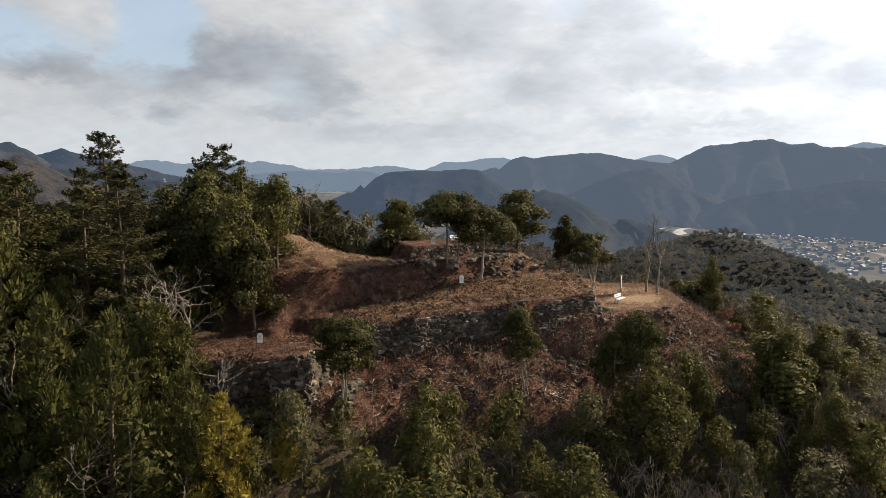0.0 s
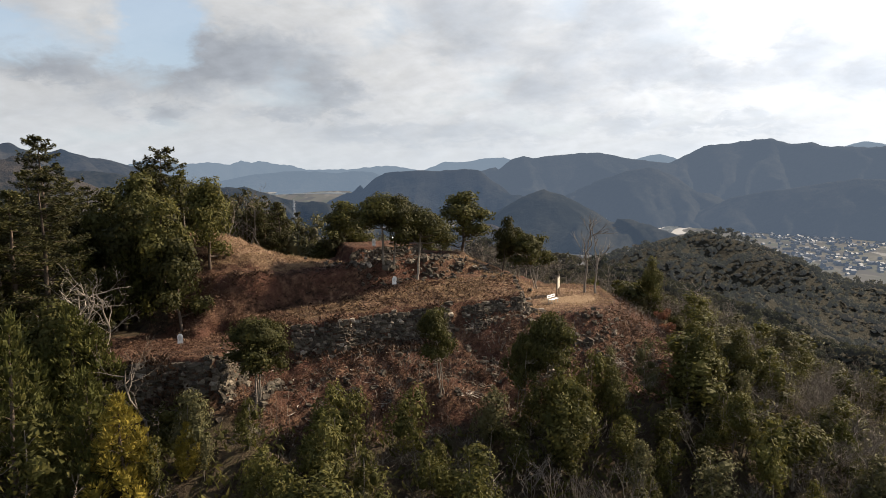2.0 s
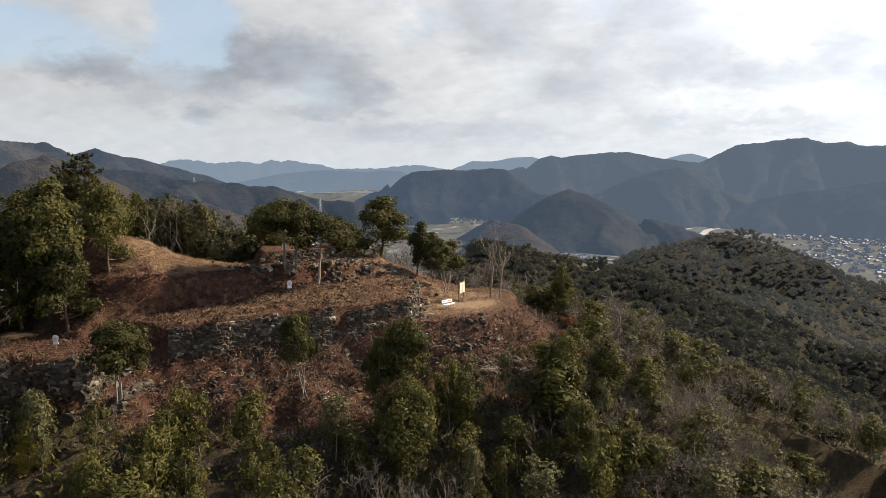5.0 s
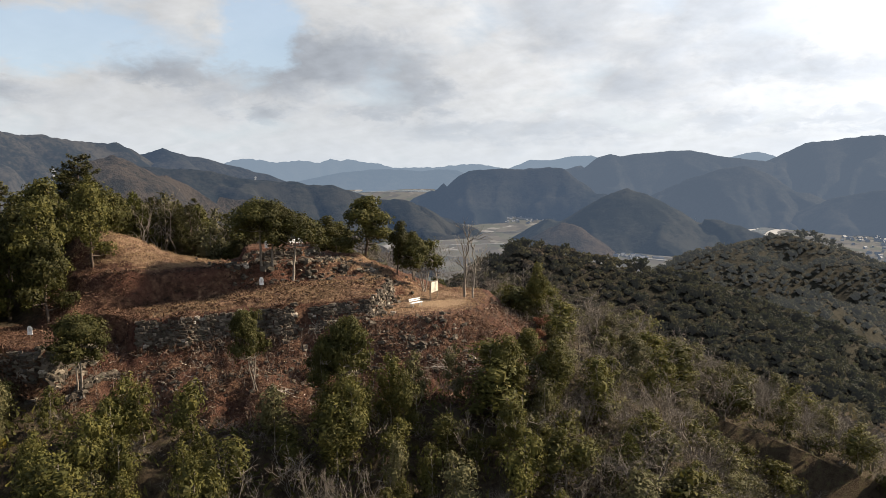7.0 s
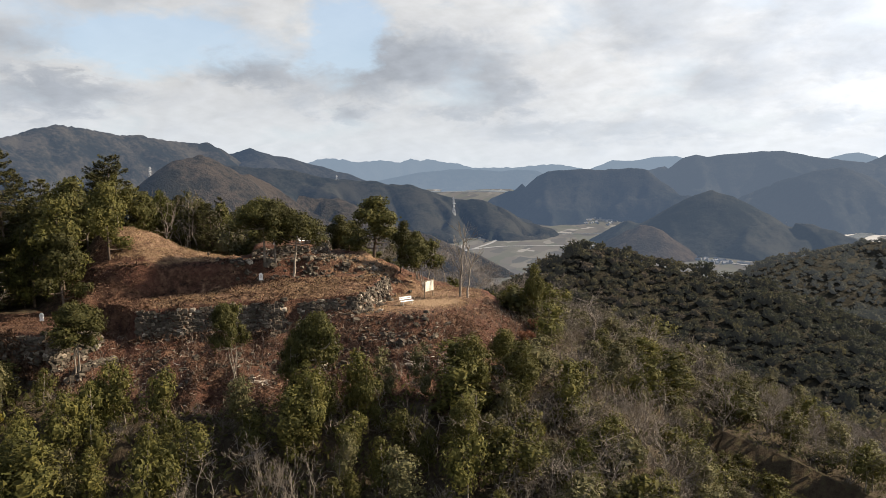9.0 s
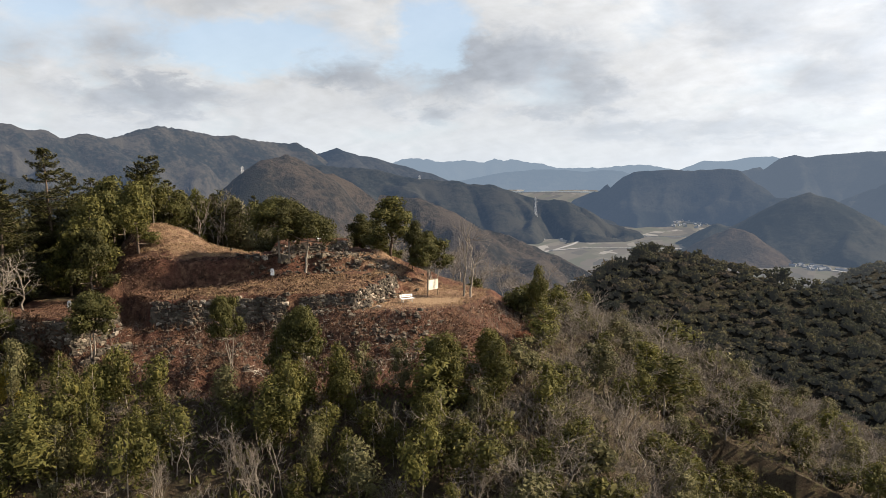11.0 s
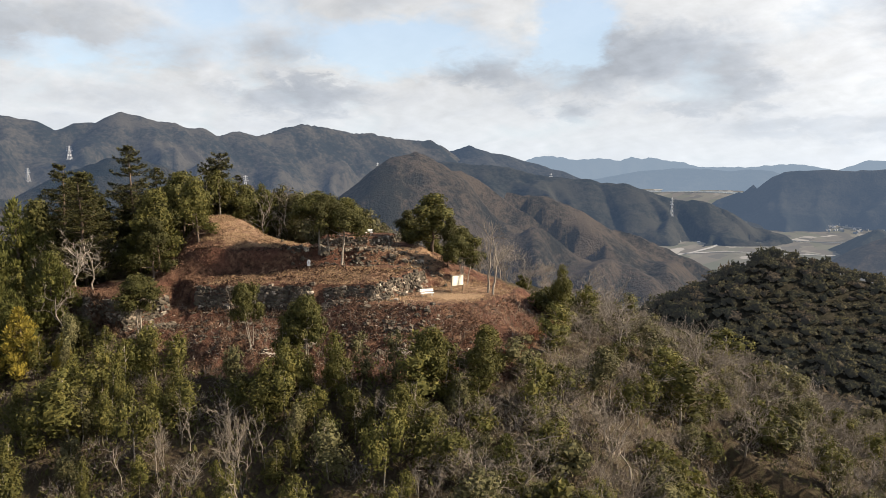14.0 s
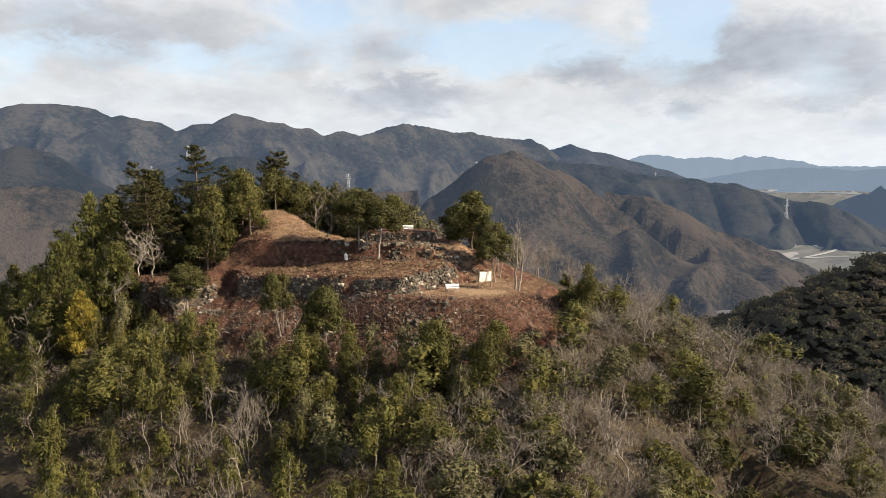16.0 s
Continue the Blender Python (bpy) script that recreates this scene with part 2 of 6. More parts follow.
def ground_material():
    """Hill ground: litter under the woods, dead fern and cut grass on the cleared slopes, bare earth on the path."""
    m, n, p, out = principled("hill_ground", 0.95, 0.1)
    geo = n.add("ShaderNodeNewGeometry")
    pos = geo.outputs["Position"]
    big, mid, fine = n.noise(pos, 0.22, 4.0, 0.6), n.noise(pos, 1.3, 5.0, 0.65), n.noise(pos, 7.0, 6.0, 0.7)
    fern = n.ramp(mid, (0.32, (0.022, 0.015, 0.011)), (0.47, (0.074, 0.040, 0.027)), (0.60, (0.140, 0.081, 0.052)), (0.72, (0.215, 0.138, 0.088)))
    red = n.ramp(fine, (0.3, (0.04, 0.019, 0.015)), (0.65, (0.125, 0.058, 0.040)))
    cleared = n.mix(n.ramp(big, (0.46, 0.0), (0.60, 0.65)), fern, red)
    streak = n.math("ADD", n.math("MULTIPLY", fine, 0.55), n.math("MULTIPLY", mid, 0.45))
    straw = n.ramp(streak, (0.36, (0.046, 0.027, 0.018)), (0.46, (0.125, 0.076, 0.047)), (0.54, (0.225, 0.145, 0.092)), (0.64, (0.34, 0.245, 0.165)))
    litter = n.ramp(n.math("ADD", n.math("MULTIPLY", mid, 0.6), n.math("MULTIPLY", fine, 0.4)),
                    (0.35, (0.022, 0.018, 0.013)), (0.5, (0.06, 0.045, 0.03)), (0.65, (0.075, 0.07, 0.035)))
    earth = n.ramp(fine, (0.3, (0.19, 0.125, 0.075)), (0.7, (0.32, 0.225, 0.14)))
    at = [n.add("ShaderNodeAttribute", attribute_name=a).outputs["Fac"] for a in ("cleared", "straw", "path")]
    rag = n.math("MULTIPLY", n.math("SUBTRACT", mid, 0.5), 1.3)
    mask = [n.ramp(n.math("ADD", a, rag), (0.35, 0.0), (0.62, 1.0)) for a in at]
    col = n.mix(mask[0], litter, cleared)
    col = n.mix(mask[1], col, straw)
    col = n.mix(mask[2], col, earth)
    # ground below the far crowns: colour darkened for the shade between them
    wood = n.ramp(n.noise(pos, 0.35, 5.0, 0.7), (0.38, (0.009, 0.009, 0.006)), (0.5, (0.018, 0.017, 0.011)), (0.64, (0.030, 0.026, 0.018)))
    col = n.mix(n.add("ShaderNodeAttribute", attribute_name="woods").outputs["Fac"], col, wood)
    n.link(col, p.inputs["Base Color"])
    h = n.math("ADD", n.math("MULTIPLY", mid, 0.5), n.math("MULTIPLY", fine, 0.5))
    bump(n, p, n.math("ADD", h, n.math("MULTIPLY", n.noise(pos, 19.0, 4.0, 0.7), 0.35)), 1.0, 0.35)
    return m


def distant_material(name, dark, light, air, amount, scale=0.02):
    """A far wooded range with its haze mixed in as flat emission."""
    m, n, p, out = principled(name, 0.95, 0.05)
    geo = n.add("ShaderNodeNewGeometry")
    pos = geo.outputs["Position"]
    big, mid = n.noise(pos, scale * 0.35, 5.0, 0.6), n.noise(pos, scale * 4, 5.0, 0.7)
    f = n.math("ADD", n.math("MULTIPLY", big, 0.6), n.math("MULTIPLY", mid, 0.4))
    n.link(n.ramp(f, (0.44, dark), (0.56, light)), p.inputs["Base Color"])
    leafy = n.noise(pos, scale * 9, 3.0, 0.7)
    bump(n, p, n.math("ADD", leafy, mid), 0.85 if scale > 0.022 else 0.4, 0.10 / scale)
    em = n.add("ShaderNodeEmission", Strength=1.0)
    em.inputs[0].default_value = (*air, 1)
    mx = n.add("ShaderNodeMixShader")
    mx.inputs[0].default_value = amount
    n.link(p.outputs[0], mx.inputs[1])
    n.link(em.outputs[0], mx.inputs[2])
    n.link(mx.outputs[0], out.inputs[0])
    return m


def crown_material(name="far_crowns", air=0.035):
    """Woods on the opposite ridge: each crown its own green or brown."""
    m, n, p, out = principled(name, 0.8, 0.15)
    geo = n.add("ShaderNodeNewGeometry")
    tone = n.add("ShaderNodeAttribute", attribute_name="tone").outputs["Fac"]
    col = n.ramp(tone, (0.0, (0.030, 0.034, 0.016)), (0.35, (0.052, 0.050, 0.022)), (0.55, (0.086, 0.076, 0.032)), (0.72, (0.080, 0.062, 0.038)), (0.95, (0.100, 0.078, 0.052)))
    fine = n.noise(geo.outputs["Position"], 0.9, 5.0, 0.75)
    v = n.math("MULTIPLY", n.math("ADD", n.math("MULTIPLY", geo.outputs["Random Per Island"], 0.5), 0.7), n.ramp(fine, (0.34, 0.45), (0.66, 1.25)))
    sc = n.add("ShaderNodeVectorMath", operation="SCALE")
    n.link(col, sc.inputs[0])
    n.link(v, sc.inputs["Scale"])
    n.link(sc.outputs[0], p.inputs["Base Color"])
    tr = n.add("ShaderNodeBsdfTranslucent")
    n.link(sc.outputs[0], tr.inputs[0])
    leaf = n.add("ShaderNodeMixShader")
    leaf.inputs[0].default_value = 0.4
    n.link(p.outputs[0], leaf.inputs[1])
    n.link(tr.outputs[0], leaf.inputs[2])
    # a little flat emission over the leaves stands for haze
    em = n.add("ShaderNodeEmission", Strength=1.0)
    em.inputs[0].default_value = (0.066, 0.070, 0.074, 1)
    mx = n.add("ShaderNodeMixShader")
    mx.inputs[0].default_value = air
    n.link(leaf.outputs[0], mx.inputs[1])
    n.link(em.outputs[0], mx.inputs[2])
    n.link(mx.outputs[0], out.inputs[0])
    bump(n, p, n.noise(geo.outputs["Position"], 1.1, 5.0, 0.75), 0.7, 0.9)
    return m


MAT = {
    "ground": ground_material(),
    "stone": stone_material(),
    "evergreen": leaf_material("evergreen_leaves", (0.022, 0.024, 0.008), (0.060, 0.060, 0.018), (0.096, 0.080, 0.024)),
    "young": leaf_material("young_evergreen_leaves", (0.026, 0.028, 0.008), (0.078, 0.076, 0.021), (0.132, 0.110, 0.029)),
    "olive": leaf_material("olive_leaves", (0.036, 0.037, 0.018), (0.084, 0.080, 0.036), (0.128, 0.110, 0.054)),
    "conifer": leaf_material("conifer_needles", (0.023, 0.026, 0.011), (0.055, 0.055, 0.019), (0.104, 0.084, 0.029), 0.2),
    "cedar": leaf_material("cedar_sprays", (0.026, 0.030, 0.009), (0.070, 0.073, 0.019), (0.108, 0.095, 0.025)),
    "golden": leaf_material("golden_leaves", (0.085, 0.075, 0.018), (0.18, 0.145, 0.026), (0.27, 0.205, 0.036)),
    "russet": leaf_material("russet_leaves", (0.075, 0.034, 0.022), (0.165, 0.075, 0.045), (0.26, 0.13, 0.07)),
    "bramble": leaf_material("bramble_leaves", (0.022, 0.015, 0.011), (0.060, 0.036, 0.024), (0.115, 0.070, 0.042), 0.2),
    "dead_fern": leaf_material("dead_fern", (0.040, 0.023, 0.016), (0.112, 0.064, 0.042), (0.205, 0.130, 0.084), 0.2),
    "dry_grass": leaf_material("dry_grass", (0.145, 0.098, 0.056), (0.300, 0.208, 0.120), (0.430, 0.322, 0.200), 0.2),
    "bark": bark_material("brown_bark", (0.045, 0.034, 0.026), (0.13, 0.10, 0.078)),
    "pale_bark": bark_material("pale_bark", (0.13, 0.11, 0.09), (0.30, 0.265, 0.22)),
    "twig": bark_material("grey_twigs", (0.092, 0.078, 0.063), (0.225, 0.193, 0.160)),
    "dead_wood": bark_material("bleached_wood", (0.26, 0.22, 0.18), (0.48, 0.43, 0.37)),
    "white": plain_material("white_paint", (0.80, 0.80, 0.78), 0.5, 0.4, 0.05),
    "board": plain_material("cream_board", (0.66, 0.62, 0.50), 0.55, 0.3, 0.06),
    "ink": plain_material("grey_print", (0.42, 0.39, 0.33), 0.7),
    "wood": plain_material("weathered_timber", (0.20, 0.155, 0.11), 0.85, 0.2, 0.25, 10.0),
    "concrete": plain_material("pale_concrete", (0.42, 0.40, 0.36), 0.9, 0.2, 0.15),
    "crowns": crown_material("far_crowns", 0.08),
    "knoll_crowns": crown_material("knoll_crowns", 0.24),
}

# ---- mesh helpers ----
def mesh_np(name, verts, faces, material, smooth=False, attrs=None):
    """A mesh from numpy arrays: faces is one (n, 3 or 4) array or a list of such arrays."""
    faces = [np.asarray(f, dtype=np.int32) for f in (faces if isinstance(faces, list) else [faces]) if len(f)]
    verts = np.asarray(verts, dtype=np.float32)
    me = bpy.data.meshes.new(name)
    me.vertices.add(len(verts))
    me.vertices.foreach_set("co", verts.ravel())
    sizes = np.concatenate([np.full(len(f), f.shape[1], dtype=np.int32) for f in faces])
    loops = np.concatenate([f.ravel() for f in faces])
    me.loops.add(len(loops))
    me.loops.foreach_set("vertex_index", loops)
    me.polygons.add(len(sizes))
    me.polygons.foreach_set("loop_start", np.concatenate([[0], np.cumsum(sizes)[:-1]]).astype(np.int32))
    me.polygons.foreach_set("use_smooth", np.full(len(sizes), smooth, dtype=bool))
    me.materials.append(material)
    for key, values in (attrs or {}).items():
        me.attributes.new(key, "FLOAT", "POINT").data.foreach_set("value", np.asarray(values, dtype=np.float32))
    me.update(calc_edges=True)
    return me


def part_np(name, verts, faces, material, parent=None, label="", smooth=False):
    ob = new(name, mesh_np(name, verts, faces, material, smooth))
    ob.parent = parent
    return tagged(ob, label)


def part(name, bm, material, parent=None, label="", smooth=False):
    me = bpy.data.meshes.new(name)
    bm.to_mesh(me)
    bm.free()
    me.materials.append(material)
    for f in me.polygons:
        f.use_smooth = smooth
    ob = new(name, me)
    ob.parent = parent
    return tagged(ob, label)


def box(bm, cx, cy, cz, sx, sy, sz, bevel=0.0, turn=None):
    made = bmesh.ops.create_cube(bm, size=1.0)["verts"]
    bmesh.ops.scale(bm, vec=(sx, sy, sz), verts=made)
    if bevel:
        edges = list({e for v in made for e in v.link_edges})
        made = bmesh.ops.bevel(bm, geom=edges, offset=bevel, segments=1, affect="EDGES")["verts"]
    if turn is not None:
        bmesh.ops.transform(bm, matrix=turn, verts=made)
    bmesh.ops.translate(bm, vec=(cx, cy, cz), verts=made)
    return made


def grid_faces(nu, nv):
    i = np.arange(nu - 1)[:, None] * nv + np.arange(nv - 1)[None, :]
    return np.stack([i, i + nv, i + nv + 1, i + 1], -1).reshape(-1, 4)


# ---- lie of the land ----
def lattice(ix, iy, seed):
    h = (ix * 374761393 + iy * 668265263 + seed * 1442695041) & 0x7FFFFFFF
    h = ((h ^ (h >> 13)) * 1274126177) & 0x7FFFFFFF
    return ((h ^ (h >> 16)) & 0xFFFF) / 65535.0


def noise2(x, y, seed=0, octaves=4, rough=0.5):
    """Smooth value noise about 0, amplitude about 1, on arrays."""
    out, amp = np.zeros_like(x, dtype=float), 1.0
    for o in range(octaves):
        ix, iy = np.floor(x).astype(np.int64), np.floor(y).astype(np.int64)
        fx, fy = x - ix, y - iy
        fx, fy = fx * fx * (3 - 2 * fx), fy * fy * (3 - 2 * fy)
        a, b = lattice(ix, iy, seed + o), lattice(ix + 1, iy, seed + o)
        c, d = lattice(ix, iy + 1, seed + o), lattice(ix + 1, iy + 1, seed + o)
        out += amp * (2 * ((a * (1 - fx) + b * fx) * (1 - fy) + (c * (1 - fx) + d * fx) * fy) - 1)
        x, y, amp = x * 2.03 + 17.1, y * 2.03 - 9.7, amp * rough
    return out


def inside(x, y, poly):
    """Signed distance to a polygon: positive inside."""
    d = np.full(np.shape(x), 1e9)
    odd = np.zeros(np.shape(x), dtype=bool)
    for (ax, ay), (bx, by) in zip(poly, poly[1:] + poly[:1]):
        ex, ey = bx - ax, by - ay
        k = np.clip(((x - ax) * ex + (y - ay) * ey) / (ex * ex + ey * ey), 0, 1)
        d = np.minimum(d, np.hypot(x - ax - k * ex, y - ay - k * ey))
        cross = ((ay > y) != (by > y)) & (x < (bx - ax) * (y - ay) / (by - ay + 1e-12) + ax)
        odd ^= cross
    return np.where(odd, d, -d)


def ridge(x, y, line, slope, crest=False):
    """Height of a range that falls away on both sides of its crest line."""
    out, top, arc, run = np.full(np.shape(x), -1e4), np.full(np.shape(x), -1e4), np.zeros(np.shape(x)), 0.0
    for (ax, ay, az), (bx, by, bz) in zip(line, line[1:]):
        ex, ey = bx - ax, by - ay
        k = np.clip(((x - ax) * ex + (y - ay) * ey) / (ex * ex + ey * ey), 0, 1)
        z = az + k * (bz - az)
        h = z - slope * np.hypot(x - ax - k * ex, y - ay - k * ey)
        top = np.where(h > out, z, top)
        arc = np.where(h > out, run + k * math.hypot(ex, ey), arc)
        out = np.maximum(out, h)
        run += math.hypot(ex, ey)
    return (out, top, arc) if crest else out


CROWN = [(-80, 78), (-30, 58), (-20, 57.5), (-12, 57.5), (-7, 60), (0, 61.3), (8, 63.6), (16, 65.3), (22, 66.6), (26, 71), (27, 80),
         (23, 90), (10, 98), (-10, 100), (-40, 112), (-90, 115)]
LOWER = [(-23, 52.6), (-11.7, 53.4), (-9.9, 58.3), (-12, 62), (-25, 64)]
BENCH = [(9, 66.0), (15, 65.8), (20, 66.9), (23.6, 70), (25.6, 76), (24.5, 84), (14, 87), (8, 82)]
FRONT_A, FRONT_B = (-6.6, 60.6), (14.5, 67.6)      # the long terrace wall
MIDDLE = [FRONT_A, FRONT_B, (14.5, 77.6), (11, 83), (-12, 82), (-17, 70), (-12, 63)]
BANK = [(-13, 65.6), (-10.3, 66.3), (-2.7, 71.0), (0, 74.5), (4, 76.2), (7.5, 80), (8, 85), (4, 88), (-5, 86), (-8, 79.5), (-16, 79.5), (-25, 84), (-27, 76), (-22, 70)]
TOP = [(-3.8, 78.3), (3.9, 82.3), (2.2, 89), (-6.5, 86)]
SIDE = [(7.4, 79.6), (10.6, 82.6), (9, 88), (4, 88), (3.5, 80)]
EAST_SPUR = [(27, 77, -2.4), (38, 85, -4.6), (46, 95, -10), (49.5, 102, -14.5), (54, 112, -26), (60, 125, -45)]
OPPOSITE = [(-60, 330, -110), (-20, 330, -66), (-2, 330, -42), (12, 329, -24), (26, 329, -18), (62, 329, -26), (99, 325, -33), (180, 305, -58), (280, 260, -95)]
KNOB = [(99, 325, -33), (170, 400, -66), (250, 500, -82), (316, 580, -86), (336, 660, -78), (345, 735, -63), (300, 745, -48), (268, 754, -52), (218, 707, -58), (177, 677, -73), (110, 650, -120)]


def height(x, y):
    x, y = np.asarray(x, dtype=float), np.asarray(y, dtype=float)
    rough = noise2(x * 0.28, y * 0.28, 3, 4, 0.55)
    wob = np.clip((60 - np.hypot(x - 5, y - 75)) / 10, 0, 1)
    tx, ty = x, y
    x = x + wob * 0.55 * noise2(tx * 0.33, ty * 0.33, 61, 3)
    y = y + wob * 0.55 * noise2(tx * 0.33, ty * 0.33, 71, 3)
    d = inside(x, y, CROWN)
    out = np.maximum(-d, 0)
    z = -2.0 - 0.44 * out - 0.0006 * np.minimum(out, 120) ** 2 + 0.34 * rough * np.clip(out / 3, 0.7, 2.0) + 0.26 * noise2(tx * 0.9, ty * 0.9, 81, 3, 0.6)
    z -= 0.05 * np.clip(x - 40, 0, 28) ** 2      # the east side falls away steeply
    z = np.maximum(z, ridge(x, y, EAST_SPUR, 1.1) + 0.5 * rough)
    z += 4.5 * np.exp(-((x + 34) / 15) ** 2 - ((y - 77) / 13) ** 2)
    z = np.maximum(z, np.where(d > -25, -0.5 - 5.0 * np.maximum(-inside(x, y, LOWER) - 0.1, 0) + 0.1 * rough, -999))
    z = np.maximum(z, 0.05 - 0.75 * np.maximum(-inside(x, y, BENCH), 0) + 0.06 * rough)
    along = (y - FRONT_A[1]) * 0.949 - (x - FRONT_A[0]) * 0.315
    terrace = np.minimum(0.65 + 0.05 * (x + 6) + np.interp(x, [-6, 3], [0.06, 0.15]) * along, 2.3 + 0.02 * rough)
    z = np.maximum(z, terrace - 4.5 * np.maximum(-inside(x, y, MIDDLE) - 0.05, 0) + 0.13 * rough + 0.11 * noise2(tx * 1.2, ty * 1.2, 95, 2, 0.6))
    z = np.maximum(z, 4.05 - np.interp(x, [-14, -11, -2.5, 1.5], [0.8, 3.6, 3.6, 1.15]) * np.where(y > 79, 0.35, 1.0) * np.maximum(-inside(x, y, BANK), 0) + 0.20 * rough + 0.18 * noise2(tx * 1.1, ty * 1.1, 91, 3, 0.6))
    z = np.maximum(z, 3.0 - 2.2 * np.maximum(-inside(x, y, SIDE), 0) + 0.08 * rough)
    z += 3.7 * np.exp(-((x + 19.0) / 7.2) ** 2 - ((y - 75.0) / 7.0) ** 2) * np.clip(inside(x, y, BANK) / 3.5, 0, 1)
    z = np.maximum(z, 5.4 - 4.0 * np.maximum(-inside(x, y, TOP), 0) + 0.05 * rough)
    far = np.hypot(x - 5, y - 75)
    spur = noise2(x * 0.011, y * 0.011, 11, 4, 0.5)
    other = np.maximum(ridge(x, y, OPPOSITE, 0.55), ridge(x, y, KNOB, 0.40))
    other = other + spur * np.clip(-other - 22, 0, 60) * 0.22
    z = np.maximum(np.where(far > 60, z + spur * np.clip((far - 60) / 40, 0, 1) * 5, z), other)
    return np.maximum(z, -214 + 2 * spur)


FINE_X, FINE_Y, FINE = -60.0, 30.0, 0.2
FINE_Z = height(*np.meshgrid(FINE_X + FINE * np.arange(720), FINE_Y + FINE * np.arange(480), indexing="ij"))


def levels(x, y):
    """Ground height near the summit, from a fine table."""
    u, v = np.clip((np.asarray(x) - FINE_X) / FINE, 0, 718.99), np.clip((np.asarray(y) - FINE_Y) / FINE, 0, 478.99)
    i, j = u.astype(int), v.astype(int)
    a, b = u - i, v - j
    return (FINE_Z[i, j] * (1 - a) + FINE_Z[i + 1, j] * a) * (1 - b) + (FINE_Z[i, j + 1] * (1 - a) + FINE_Z[i + 1, j + 1] * a) * b


def level(x, y):
    return float(levels(np.array([x]), np.array([y]))[0])


def graded(lo, hi, step, grow, reach):
    core = list(np.arange(lo, hi + 1e-6, step))
    a, s = [], step
    p = hi
    while p < reach:
        s *= grow
        p += s
        a.append(p)
    b, s, p = [], step, lo
    while p > -reach:
        s *= grow
        p -= s
        b.append(p)
    return np.array(b[::-1] + core + a)


def build_ground():
    gx, gy = graded(-26, 34, 0.46, 1.06, 4800), graded(48, 90, 0.46, 1.06, 4800)
    X, Y = np.meshgrid(gx, gy, indexing="ij")
    Z = height(X, Y)
    cleared = np.clip(0.5 + 0.25 * inside(X, Y, [(-12, 53), (-6, 52), (8, 54.5), (17, 57), (27, 58), (32, 66), (30, 80), (24, 90), (8, 93), (-8, 92), (-24, 80), (-17, 63), (-24, 60), (-23, 53)]), 0, 1)
    straw = np.maximum.reduce([
        np.clip(0.5 + 0.35 * inside(X, Y, [(-6, 62), (14, 68.4), (14, 76), (6, 74), (-4, 69), (-10, 64.5)]), 0, 1) * 0.62,
        np.clip(0.5 + 0.3 * inside(X, Y, [(7, 79), (12, 79), (14, 84), (8, 88)]), 0, 1) * 0.7,
        np.clip(0.5 + 0.25 * inside(X, Y, [(-18, 70), (-10, 68.5), (-4, 74), (-8, 79), (-18, 79)]), 0, 1) * 0.9,
        np.clip(0.5 + 0.35 * inside(X, Y, [(15, 68), (23, 71), (24, 82), (15, 84)]), 0, 1) * 0.8])
    path = np.maximum(np.clip(0.5 + 0.5 * inside(X, Y, [(17, 72.6), (21, 72.2), (23.4, 75), (22.6, 77.4), (19, 76), (17, 74.4)]), 0, 1),
                      np.clip(0.5 + 0.6 * inside(X, Y, [(2, 68.6), (6, 69.8), (12, 72.5), (12, 73.3), (5, 70.9), (2, 69.2)]), 0, 1) * 0.5)
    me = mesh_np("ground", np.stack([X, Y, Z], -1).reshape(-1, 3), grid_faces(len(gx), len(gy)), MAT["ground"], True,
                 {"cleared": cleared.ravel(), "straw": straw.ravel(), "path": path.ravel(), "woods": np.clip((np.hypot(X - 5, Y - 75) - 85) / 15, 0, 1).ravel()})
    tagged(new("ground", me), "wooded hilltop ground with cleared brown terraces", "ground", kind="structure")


build_ground()


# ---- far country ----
# colours of the haze that the valley surfaces give off as emission
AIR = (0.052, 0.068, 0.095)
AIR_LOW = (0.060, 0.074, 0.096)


RANGES = {}


